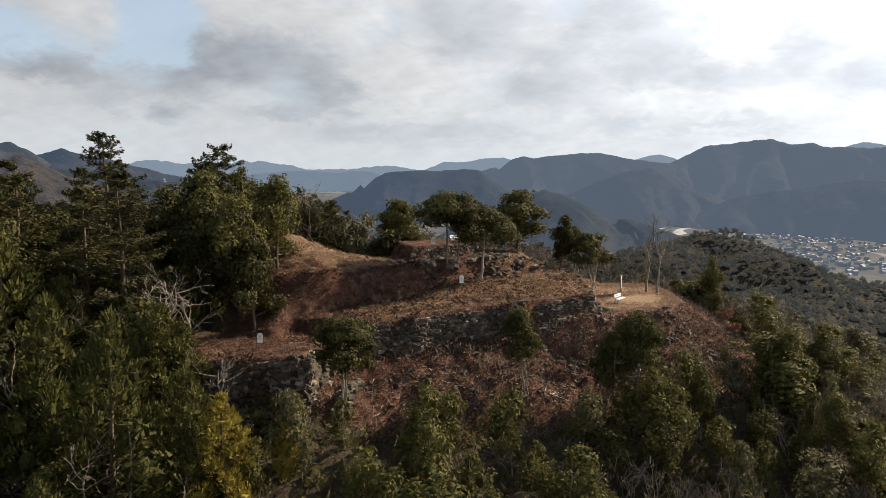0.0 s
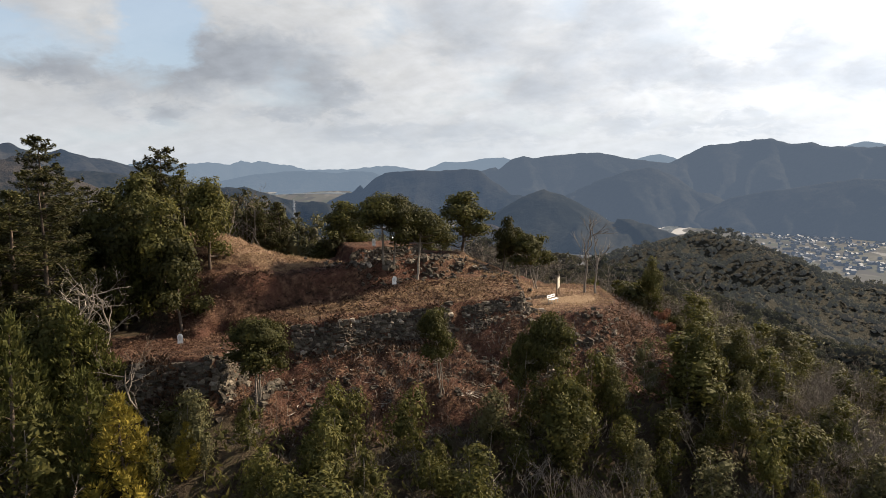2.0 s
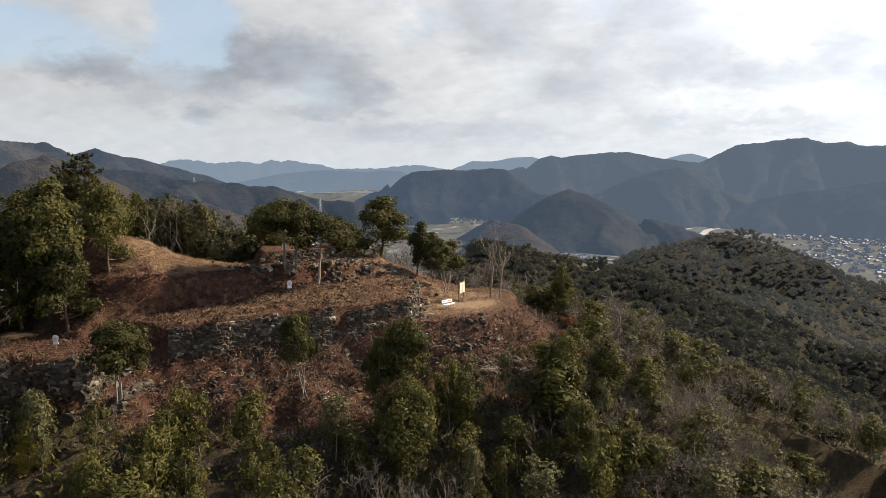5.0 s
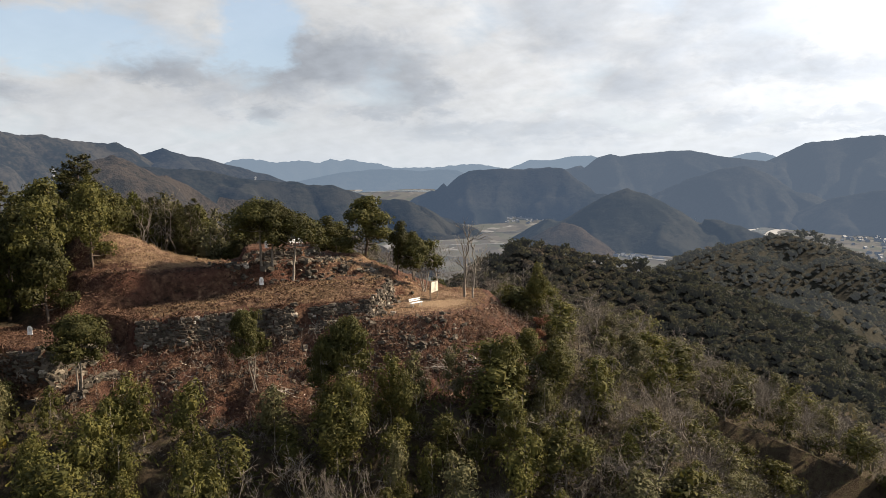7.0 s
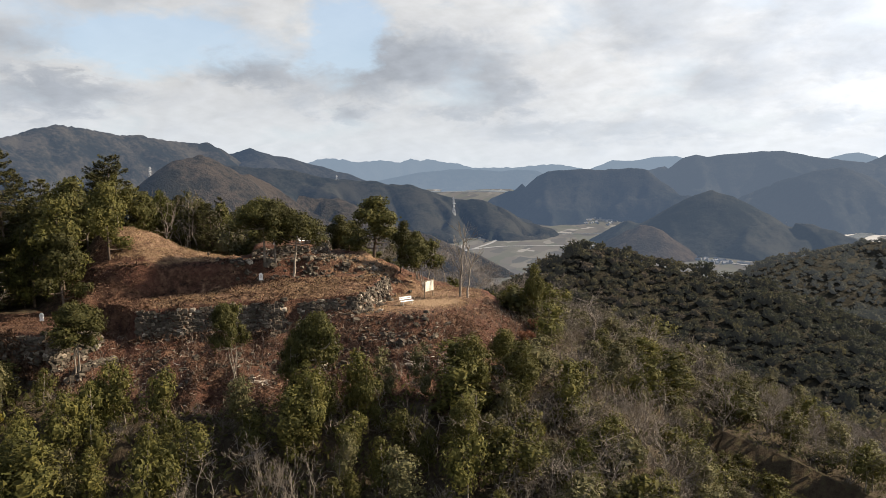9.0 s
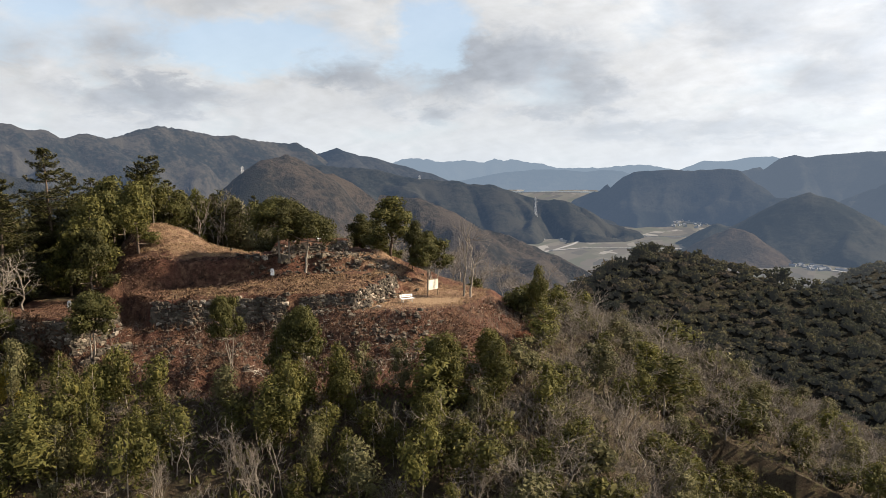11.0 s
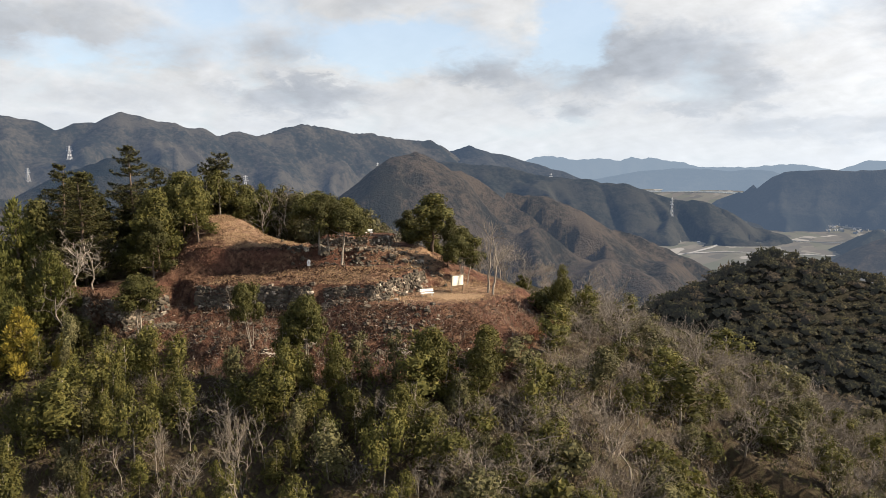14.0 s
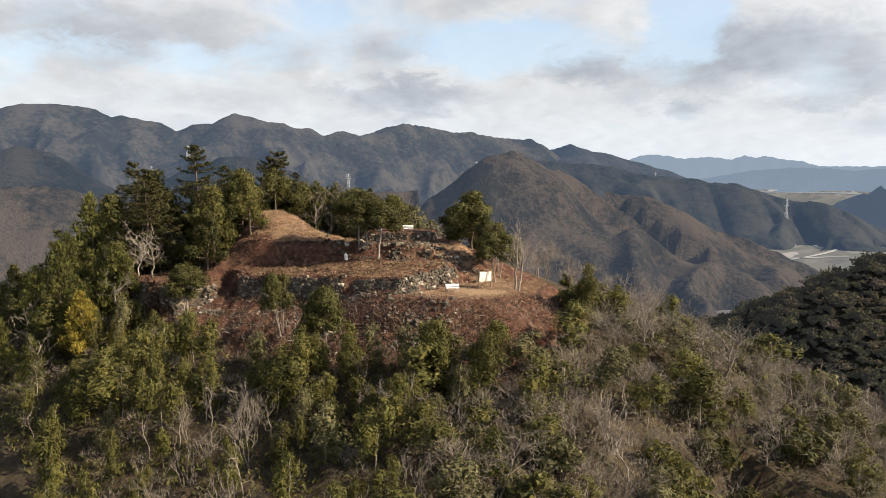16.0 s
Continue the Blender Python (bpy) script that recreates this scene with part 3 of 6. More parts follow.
def far_range(name, label, line, slope, near, material, step=0.25, spurs=0.45, seed=1, floor=-206.0, rows=90, back=300):
    """One range of hills round its crest line, on a fan of rays from the middle of the place."""
    pts = np.array(line, dtype=float)
    az = np.degrees(np.arctan2(pts[:, 0], pts[:, 1]))
    dist = np.hypot(pts[:, 0], pts[:, 1])
    a = np.radians(np.arange(az.min() - 5, az.max() + 5, step))
    r = np.linspace(max(dist.min() - near, 150), dist.max() + back, rows)
    A, R = np.meshgrid(a, r, indexing="ij")
    X, Y = R * np.sin(A), R * np.cos(A)
    Z, crest, arc = ridge(X, Y, line, slope, True)
    drop = np.clip(crest - Z - 6, 0, 170)
    # spurs run down from the crest towards the middle of the place and fork on the way
    arc = A * dist.mean()
    bend = noise2(X / 240, Y / 240, seed + 4, 3)
    wide = 1 - np.abs(noise2(arc / 210 + 0.55 * bend, drop / 420 + 0.25 * bend, seed, 2, 0.4)) * 2.2
    slim = 1 - np.abs(noise2(arc / 85 + 0.5 * bend, drop / 230 + 0.3 * bend, seed + 6, 2, 0.4)) * 2.2
    cut = np.minimum(wide - 0.9, 0.1) * 0.62 + np.minimum(slim - 0.9, 0.1) * 0.30 * np.clip(drop / 50, 0, 1)
    Z = Z + drop * spurs * cut + 2.2 * noise2(X / 45, Y / 45, seed + 2, 3, 0.6) + 1.5 * noise2(X / 13, Y / 13, seed + 3, 2, 0.6)
    Z = np.maximum(Z, floor)
    RANGES[name] = (a, r, Z)
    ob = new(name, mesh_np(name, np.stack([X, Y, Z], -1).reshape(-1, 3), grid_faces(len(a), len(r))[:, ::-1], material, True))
    return tagged(ob, label, "mountain", kind="backdrop")


def range_level(name, x, y):
    """Height of a range under a point."""
    a, r, Z = RANGES[name]
    i = min(max(int(np.searchsorted(a, math.atan2(x, y))), 0), len(a) - 1)
    return float(np.interp(math.hypot(x, y), r, Z[i]))


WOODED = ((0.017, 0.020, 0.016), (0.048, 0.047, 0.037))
# per range: wood tones, colour and share of the emitted haze, noise scale
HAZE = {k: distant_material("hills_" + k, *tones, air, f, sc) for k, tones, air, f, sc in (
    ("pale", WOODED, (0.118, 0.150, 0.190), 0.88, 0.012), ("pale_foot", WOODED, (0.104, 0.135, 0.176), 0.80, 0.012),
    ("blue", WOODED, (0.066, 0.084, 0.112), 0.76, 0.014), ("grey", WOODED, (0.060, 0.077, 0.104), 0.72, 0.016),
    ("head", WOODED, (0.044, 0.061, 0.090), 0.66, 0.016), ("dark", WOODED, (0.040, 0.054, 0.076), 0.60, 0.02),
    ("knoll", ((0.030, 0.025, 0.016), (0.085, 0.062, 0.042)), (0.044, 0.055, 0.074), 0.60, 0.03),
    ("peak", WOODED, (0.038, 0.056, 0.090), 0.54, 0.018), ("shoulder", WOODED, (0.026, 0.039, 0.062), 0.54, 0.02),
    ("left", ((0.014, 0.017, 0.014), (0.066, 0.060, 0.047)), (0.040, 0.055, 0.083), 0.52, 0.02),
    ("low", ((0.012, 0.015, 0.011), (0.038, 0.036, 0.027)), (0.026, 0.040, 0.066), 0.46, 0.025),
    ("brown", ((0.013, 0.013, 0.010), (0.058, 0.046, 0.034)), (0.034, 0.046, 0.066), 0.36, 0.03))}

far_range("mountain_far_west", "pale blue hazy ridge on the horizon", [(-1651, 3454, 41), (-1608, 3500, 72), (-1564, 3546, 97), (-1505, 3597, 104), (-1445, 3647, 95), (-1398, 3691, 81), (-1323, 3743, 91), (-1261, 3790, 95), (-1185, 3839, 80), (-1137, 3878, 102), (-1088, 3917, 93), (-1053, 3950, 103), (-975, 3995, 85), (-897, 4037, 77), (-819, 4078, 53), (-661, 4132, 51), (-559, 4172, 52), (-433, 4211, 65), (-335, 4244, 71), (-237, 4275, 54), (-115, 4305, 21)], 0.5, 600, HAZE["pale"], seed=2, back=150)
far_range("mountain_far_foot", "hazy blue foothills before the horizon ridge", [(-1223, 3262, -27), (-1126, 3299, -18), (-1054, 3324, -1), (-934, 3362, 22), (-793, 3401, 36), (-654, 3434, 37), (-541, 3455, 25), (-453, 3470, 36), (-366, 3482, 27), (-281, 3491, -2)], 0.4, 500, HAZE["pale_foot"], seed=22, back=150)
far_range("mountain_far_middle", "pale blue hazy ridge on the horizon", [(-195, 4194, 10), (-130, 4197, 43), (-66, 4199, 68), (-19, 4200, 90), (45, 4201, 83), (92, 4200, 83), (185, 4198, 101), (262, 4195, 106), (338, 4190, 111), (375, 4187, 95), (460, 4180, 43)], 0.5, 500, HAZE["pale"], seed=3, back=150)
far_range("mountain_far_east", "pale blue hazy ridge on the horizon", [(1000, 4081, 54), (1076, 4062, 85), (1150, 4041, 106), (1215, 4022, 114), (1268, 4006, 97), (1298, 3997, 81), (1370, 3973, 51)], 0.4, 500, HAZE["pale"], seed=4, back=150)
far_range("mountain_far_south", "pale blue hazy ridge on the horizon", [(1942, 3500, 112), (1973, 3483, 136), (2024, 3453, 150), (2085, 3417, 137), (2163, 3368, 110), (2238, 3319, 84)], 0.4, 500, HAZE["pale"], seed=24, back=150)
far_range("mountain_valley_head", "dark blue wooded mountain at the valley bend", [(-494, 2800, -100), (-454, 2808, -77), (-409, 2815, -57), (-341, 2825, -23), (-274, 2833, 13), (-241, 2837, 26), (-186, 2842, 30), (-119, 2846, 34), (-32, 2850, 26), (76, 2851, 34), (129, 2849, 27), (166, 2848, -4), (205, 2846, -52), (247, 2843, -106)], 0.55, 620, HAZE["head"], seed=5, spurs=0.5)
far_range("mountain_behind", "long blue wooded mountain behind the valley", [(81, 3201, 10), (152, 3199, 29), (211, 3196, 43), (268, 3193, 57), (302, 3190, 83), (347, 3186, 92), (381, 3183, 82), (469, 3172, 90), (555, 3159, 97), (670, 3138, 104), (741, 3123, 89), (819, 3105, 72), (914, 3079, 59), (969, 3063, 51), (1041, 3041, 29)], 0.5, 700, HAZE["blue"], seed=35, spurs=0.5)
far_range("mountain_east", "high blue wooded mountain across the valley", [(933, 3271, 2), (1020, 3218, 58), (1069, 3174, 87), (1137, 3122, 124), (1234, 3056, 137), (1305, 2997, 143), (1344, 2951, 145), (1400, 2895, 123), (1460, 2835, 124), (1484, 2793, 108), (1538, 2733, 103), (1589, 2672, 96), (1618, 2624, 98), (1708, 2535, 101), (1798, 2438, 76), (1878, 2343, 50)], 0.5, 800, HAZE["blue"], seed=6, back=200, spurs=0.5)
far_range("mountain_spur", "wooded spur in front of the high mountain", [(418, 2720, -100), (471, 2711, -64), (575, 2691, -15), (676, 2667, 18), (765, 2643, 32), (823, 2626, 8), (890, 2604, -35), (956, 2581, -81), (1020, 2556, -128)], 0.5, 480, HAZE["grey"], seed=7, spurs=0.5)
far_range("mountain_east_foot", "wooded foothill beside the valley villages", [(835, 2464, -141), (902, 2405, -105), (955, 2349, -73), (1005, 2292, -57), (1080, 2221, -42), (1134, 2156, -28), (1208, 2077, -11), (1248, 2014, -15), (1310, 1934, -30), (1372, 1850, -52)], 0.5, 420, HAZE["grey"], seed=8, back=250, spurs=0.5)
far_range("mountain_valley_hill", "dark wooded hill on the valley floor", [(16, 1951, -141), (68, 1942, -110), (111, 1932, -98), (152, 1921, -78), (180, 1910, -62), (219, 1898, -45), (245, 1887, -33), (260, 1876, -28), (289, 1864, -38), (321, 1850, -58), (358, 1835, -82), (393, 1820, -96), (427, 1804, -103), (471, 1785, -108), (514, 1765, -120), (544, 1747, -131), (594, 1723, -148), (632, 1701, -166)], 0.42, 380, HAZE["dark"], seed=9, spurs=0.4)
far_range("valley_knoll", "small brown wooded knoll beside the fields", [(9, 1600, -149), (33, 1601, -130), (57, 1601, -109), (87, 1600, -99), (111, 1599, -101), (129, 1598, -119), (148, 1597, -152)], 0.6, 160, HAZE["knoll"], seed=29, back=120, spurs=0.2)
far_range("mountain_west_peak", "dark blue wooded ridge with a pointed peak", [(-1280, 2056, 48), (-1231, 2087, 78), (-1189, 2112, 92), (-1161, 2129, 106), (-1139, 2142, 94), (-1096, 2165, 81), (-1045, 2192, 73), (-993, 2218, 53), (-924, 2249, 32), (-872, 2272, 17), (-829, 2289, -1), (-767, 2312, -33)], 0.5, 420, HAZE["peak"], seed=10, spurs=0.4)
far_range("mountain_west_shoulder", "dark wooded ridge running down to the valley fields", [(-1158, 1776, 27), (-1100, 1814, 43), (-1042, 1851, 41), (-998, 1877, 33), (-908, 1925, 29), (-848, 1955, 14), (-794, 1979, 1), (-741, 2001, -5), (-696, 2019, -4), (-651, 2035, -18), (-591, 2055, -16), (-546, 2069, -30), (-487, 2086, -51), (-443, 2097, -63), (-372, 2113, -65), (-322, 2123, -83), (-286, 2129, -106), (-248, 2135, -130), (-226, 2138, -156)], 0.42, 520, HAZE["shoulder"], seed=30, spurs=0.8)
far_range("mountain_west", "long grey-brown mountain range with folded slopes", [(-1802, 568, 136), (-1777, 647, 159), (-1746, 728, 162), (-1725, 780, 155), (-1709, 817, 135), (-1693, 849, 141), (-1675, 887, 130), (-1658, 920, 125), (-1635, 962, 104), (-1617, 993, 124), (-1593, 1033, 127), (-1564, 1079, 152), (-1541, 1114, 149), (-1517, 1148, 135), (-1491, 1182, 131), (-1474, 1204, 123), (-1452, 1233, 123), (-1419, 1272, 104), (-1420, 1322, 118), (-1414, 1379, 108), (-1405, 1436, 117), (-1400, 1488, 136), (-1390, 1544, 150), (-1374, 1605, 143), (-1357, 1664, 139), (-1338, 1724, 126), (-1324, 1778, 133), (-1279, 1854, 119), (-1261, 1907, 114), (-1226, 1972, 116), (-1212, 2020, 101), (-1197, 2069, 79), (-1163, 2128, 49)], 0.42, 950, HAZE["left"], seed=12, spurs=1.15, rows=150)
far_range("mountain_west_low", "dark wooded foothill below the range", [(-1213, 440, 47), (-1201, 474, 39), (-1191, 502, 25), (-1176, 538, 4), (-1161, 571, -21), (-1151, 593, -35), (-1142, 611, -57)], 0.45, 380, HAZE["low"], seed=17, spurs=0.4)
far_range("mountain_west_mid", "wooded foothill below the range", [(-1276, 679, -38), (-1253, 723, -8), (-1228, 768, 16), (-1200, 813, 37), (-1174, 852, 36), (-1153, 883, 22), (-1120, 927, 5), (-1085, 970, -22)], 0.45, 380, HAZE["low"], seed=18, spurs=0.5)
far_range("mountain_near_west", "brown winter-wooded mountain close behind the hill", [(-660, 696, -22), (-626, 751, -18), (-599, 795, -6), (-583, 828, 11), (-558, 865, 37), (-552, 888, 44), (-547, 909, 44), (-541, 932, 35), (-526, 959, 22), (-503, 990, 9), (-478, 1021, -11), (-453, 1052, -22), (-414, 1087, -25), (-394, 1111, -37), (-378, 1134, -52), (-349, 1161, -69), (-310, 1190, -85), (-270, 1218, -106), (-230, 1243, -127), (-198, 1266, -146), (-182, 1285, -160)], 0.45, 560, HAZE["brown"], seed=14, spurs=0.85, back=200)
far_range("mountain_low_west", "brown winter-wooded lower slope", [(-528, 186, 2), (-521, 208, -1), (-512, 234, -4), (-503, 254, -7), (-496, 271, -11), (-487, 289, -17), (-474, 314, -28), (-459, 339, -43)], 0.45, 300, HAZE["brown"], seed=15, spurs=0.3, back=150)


def valley_material():
    m, n, p, out = principled("valley_fields", 0.9, 0.1)
    geo = n.add("ShaderNodeNewGeometry")
    pos = geo.outputs["Position"]
    bricks = n.add("ShaderNodeTexVoronoi", distance="CHEBYCHEV")
    mp = n.add("ShaderNodeMapping")
    mp.inputs["Scale"].default_value = (0.03, 0.011, 0.01)
    mp.inputs["Rotation"].default_value = (0, 0, 0.4)
    n.link(pos, mp.inputs[0])
    n.link(mp.outputs[0], bricks.inputs["Vector"])
    bricks.inputs["Scale"].default_value = 1.0
    sep = n.add("ShaderNodeSeparateColor")
    n.link(bricks.outputs["Color"], sep.inputs[0])
    col = n.ramp(sep.outputs[0], (0.0, (0.06, 0.055, 0.042)), (0.35, (0.125, 0.108, 0.082)), (0.6, (0.085, 0.088, 0.052)), (0.93, (0.16, 0.142, 0.11)), (1.0, (0.34, 0.325, 0.295)))
    n.link(col, p.inputs["Base Color"])
    # haze over the fields: half of the surface is a flat glow
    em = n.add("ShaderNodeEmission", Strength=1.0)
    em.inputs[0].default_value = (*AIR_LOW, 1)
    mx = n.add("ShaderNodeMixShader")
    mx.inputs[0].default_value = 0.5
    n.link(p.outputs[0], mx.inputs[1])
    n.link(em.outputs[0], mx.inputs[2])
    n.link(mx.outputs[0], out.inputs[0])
    return m


def valley_level(x, y):
    """The valley floor is flat and climbs upstream."""
    return -170.0 + 112.0 * np.clip((np.hypot(x, y) - 2550) / 800, 0, 1)


def build_valley():
    a = np.radians(np.linspace(-45, 70, 116))
    r = np.linspace(820, 4650, 120)
    A, R = np.meshgrid(a, r, indexing="ij")
    X, Y = R * np.sin(A), R * np.cos(A)
    v = np.stack([X, Y, valley_level(X, Y)], -1).reshape(-1, 3)
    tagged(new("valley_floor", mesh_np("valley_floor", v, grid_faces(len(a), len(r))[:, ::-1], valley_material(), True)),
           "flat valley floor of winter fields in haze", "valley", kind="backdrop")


build_valley()


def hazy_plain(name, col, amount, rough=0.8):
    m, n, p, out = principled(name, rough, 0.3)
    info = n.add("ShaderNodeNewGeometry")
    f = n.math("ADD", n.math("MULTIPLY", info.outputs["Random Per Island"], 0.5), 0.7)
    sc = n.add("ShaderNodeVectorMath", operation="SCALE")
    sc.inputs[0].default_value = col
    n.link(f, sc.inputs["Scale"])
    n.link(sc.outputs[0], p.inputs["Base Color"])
    # the haze is emission mixed over the surface colour by amount
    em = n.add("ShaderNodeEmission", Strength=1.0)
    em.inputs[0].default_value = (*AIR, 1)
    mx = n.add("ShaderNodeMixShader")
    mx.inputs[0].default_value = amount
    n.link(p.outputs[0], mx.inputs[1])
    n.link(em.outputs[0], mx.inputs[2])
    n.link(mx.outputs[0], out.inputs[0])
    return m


def ribbon(name, label, category, line, width, material, lift=1.5):
    """A river or road: a band that follows its line over the valley floor."""
    pts = np.array(line, float)
    k = np.linspace(0, len(pts) - 1, 14 * (len(pts) - 1) + 1)
    x, y = [np.interp(k, np.arange(len(pts)), pts[:, c]) for c in (0, 1)]
    soft = np.ones(9) / 9
    if len(pts) > 2:
        x[4:-4], y[4:-4] = np.convolve(x, soft, "valid"), np.convolve(y, soft, "valid")
    dx, dy = np.gradient(x), np.gradient(y)
    n = np.hypot(dx, dy)
    w = 0.5 * width * (1 + 0.25 * np.sin(k * 3.1))
    ends = [np.stack([x + s * w * dy / n, y - s * w * dx / n], 1) for s in (-1, 1)]
    v = np.concatenate([np.column_stack([e, valley_level(e[:, 0], e[:, 1]) + lift]) for e in ends])
    i, m = np.arange(len(k) - 1), len(k)
    return tagged(new(name, mesh_np(name, v, np.stack([i, i + m, i + m + 1, i + 1], 1), material)), label, category, kind="structure")


def water_material():
    m, n, p, out = principled("river_water", 0.16, 0.5)
    geo = n.add("ShaderNodeNewGeometry")
    f = n.noise(geo.outputs["Position"], 0.05, 3.0)
    n.link(n.ramp(f, (0.3, (0.10, 0.12, 0.13)), (0.7, (0.2, 0.21, 0.21))), p.inputs["Base Color"])
    bump(n, p, f, 0.15, 1.0)
    return m


WATER = water_material()
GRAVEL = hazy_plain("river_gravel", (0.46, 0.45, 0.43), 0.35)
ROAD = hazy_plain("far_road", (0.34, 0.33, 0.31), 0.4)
ribbon("river_bank", "pale gravel bed of the river", "river bank", [(620, 2060), (664, 2160), (763, 2331), (908, 2527), (1010, 2620)], 120, GRAVEL, 1.0)
ribbon("river", "bright river on the valley floor", "river", [(610, 2060), (664, 2160), (760, 2331), (900, 2527), (1000, 2620)], 60, WATER, 2.0)
ribbon("stream", "thin pale stream winding between the fields", "river", [(-330, 2560), (-278, 2437), (-215, 2230), (-128, 2150), (-40, 2168), (60, 2230)], 16, WATER)
ribbon("far_river", "far bright reach of the river before the hills", "river", [(-900, 3150), (-740, 3190), (-560, 3240), (-420, 3230)], 34, WATER)
ribbon("valley_road", "pale road along the valley fields", "road", [(-420, 1450), (-325, 1592), (-304, 1705), (-290, 1850), (-300, 2050)], 9, ROAD)
ribbon("cross_road", "pale road across the valley fields", "road", [(-325, 1640), (-253, 1749), (-150, 1790), (60, 1830)], 9, ROAD)
ribbon("edge_road", "pale road at the edge of the valley", "road", [(90, 1850), (154, 1701), (172, 1613), (224, 1551), (291, 1480), (400, 1400)], 12, ROAD)


def village(name, label, line, count, spread, seed):
    """Small gabled houses far below, a few dots each."""
    rng = np.random.default_rng(seed)
    vs, walls, roofs, n = [], [], [], 0
    pts = np.array(line, float)
    for i in range(count):
        k = rng.random() * (len(pts) - 1)
        a = int(k)
        p = pts[a] * (1 - k + a) + pts[min(a + 1, len(pts) - 1)] * (k - a) + rng.normal(0, spread, 2)
        l, w, h, t = rng.uniform(2.8, 6), rng.uniform(2.2, 3.4), rng.uniform(2.6, 4.4), rng.uniform(0, 3.14)
        c, s = math.cos(t), math.sin(t)
        q = np.array([(-l, -w, 0), (l, -w, 0), (l, w, 0), (-l, w, 0), (-l, -w, h), (l, -w, h), (l, w, h), (-l, w, h), (-l, 0, h + 2.2), (l, 0, h + 2.2)])
        z = float(valley_level(p[0], p[1])) - 0.2
        vs.append(np.stack([p[0] + q[:, 0] * c - q[:, 1] * s, p[1] + q[:, 0] * s + q[:, 1] * c, z + q[:, 2]], 1))
        walls += [[n + j for j in f] for f in ((0, 1, 5, 4), (1, 2, 6, 5), (2, 3, 7, 6), (3, 0, 4, 7))]
        roofs += [[n + j for j in f] for f in ((4, 5, 9, 8), (6, 7, 8, 9))]
        n += 10
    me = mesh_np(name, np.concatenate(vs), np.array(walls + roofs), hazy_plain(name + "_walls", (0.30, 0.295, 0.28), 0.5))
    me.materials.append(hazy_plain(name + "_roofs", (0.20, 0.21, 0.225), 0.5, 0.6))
    me.polygons.foreach_set("material_index", np.array([0] * len(walls) + [1] * len(roofs), dtype=np.int32))
    tagged(new(name, me), label, "village", kind="stuff")


village("valley_village_east", "pale houses of a village on the valley floor", [(892, 1988), (956, 1892), (1000, 1805), (900, 1660), (815, 1561), (749, 1368), (776, 1283)], 420, 60, 501)
village("valley_village_middle", "pale houses along a road at the valley edge", [(122, 1826), (154, 1701), (172, 1613), (224, 1551), (291, 1489)], 80, 13, 502)
village("valley_village_far", "distant pale houses among winter fields", [(-373, 2880), (-176, 2700), (37, 2580)], 110, 45, 503)
village("valley_village_west", "pale houses at the foot of the wooded ridge", [(-545, 2000), (-470, 1960), (-401, 1930)], 45, 25, 504)


def pylon(x, y, z, tall=46.0, turn=0.0):
    """A lattice power mast: four tapering legs, cross-bracing, three pairs of arms."""
    root = tagged(empty_at("power_pylon", x, y, z, turn), "pale lattice power pylon on a far ridge", "pylon", "power pylons")
    bars, arms = [], []
    levels_z = [0, 0.22, 0.42, 0.6, 0.76, 1.0]
    half = [4.2, 3.2, 2.4, 1.7, 1.2, 0.5]
    corner = [(-1, -1), (1, -1), (1, 1), (-1, 1)]
    for i in range(5):
        a, b, za, zb = half[i], half[i + 1], levels_z[i] * tall, levels_z[i + 1] * tall
        for j in range(4):
            p, q = corner[j], corner[(j + 1) % 4]
            bars.append(((p[0] * a, p[1] * a, za), (p[0] * b, p[1] * b, zb)))
            bars.append(((p[0] * a, p[1] * a, za), (q[0] * b, q[1] * b, zb)))
            bars.append(((q[0] * a, q[1] * a, za), (p[0] * b, p[1] * b, zb)))
    for k, w in ((0.66, 7.5), (0.79, 6.5), (0.92, 5.5)):
        for s in (-1, 1):
            arms.append(((0, 0, k * tall + 1.5), (s * w, 0, k * tall)))
            arms.append(((0, 0, k * tall - 1.0), (s * w, 0, k * tall)))
    for name, group in [("mast", bars)] + [("cross_arm", arms[i:i + 2]) for i in range(0, len(arms), 2)]:
        bm = bmesh.new()
        for p, q in group:
            d = Vector(q) - Vector(p)
            m = Matrix.Translation((Vector(p) + Vector(q)) / 2) @ d.to_track_quat("Z", "Y").to_matrix().to_4x4()
            made = bmesh.ops.create_cube(bm, size=1.0)["verts"]
            bmesh.ops.scale(bm, vec=(0.35, 0.35, d.length), verts=made)
            bmesh.ops.transform(bm, matrix=m, verts=made)
        part(name, bm, PYLON, root)


def empty_at(name, x, y, z, turn):
    ob = new(name, None)
    ob.matrix_basis = pose(x, y, z, 0, 0, turn)
    return ob


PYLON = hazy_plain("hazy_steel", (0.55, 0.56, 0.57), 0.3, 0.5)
for hill, px, py, tall, turn in (("mountain_west", -1445, 787, 30, 20), ("mountain_west", -1407, 856, 30, 31), ("mountain_west", -1269, 1215, 36, 42), ("mountain_west_shoulder", -438, 2015, 56, 53), ("mountain_west_peak", -862, 2145, 56, 64), ("mountain_spur", 556, 2447, 60, 75), ("mountain_west", -1187, 1641, 40, 86)):
    pylon(px, py, range_level(hill, px, py) - 1.0, tall, turn)

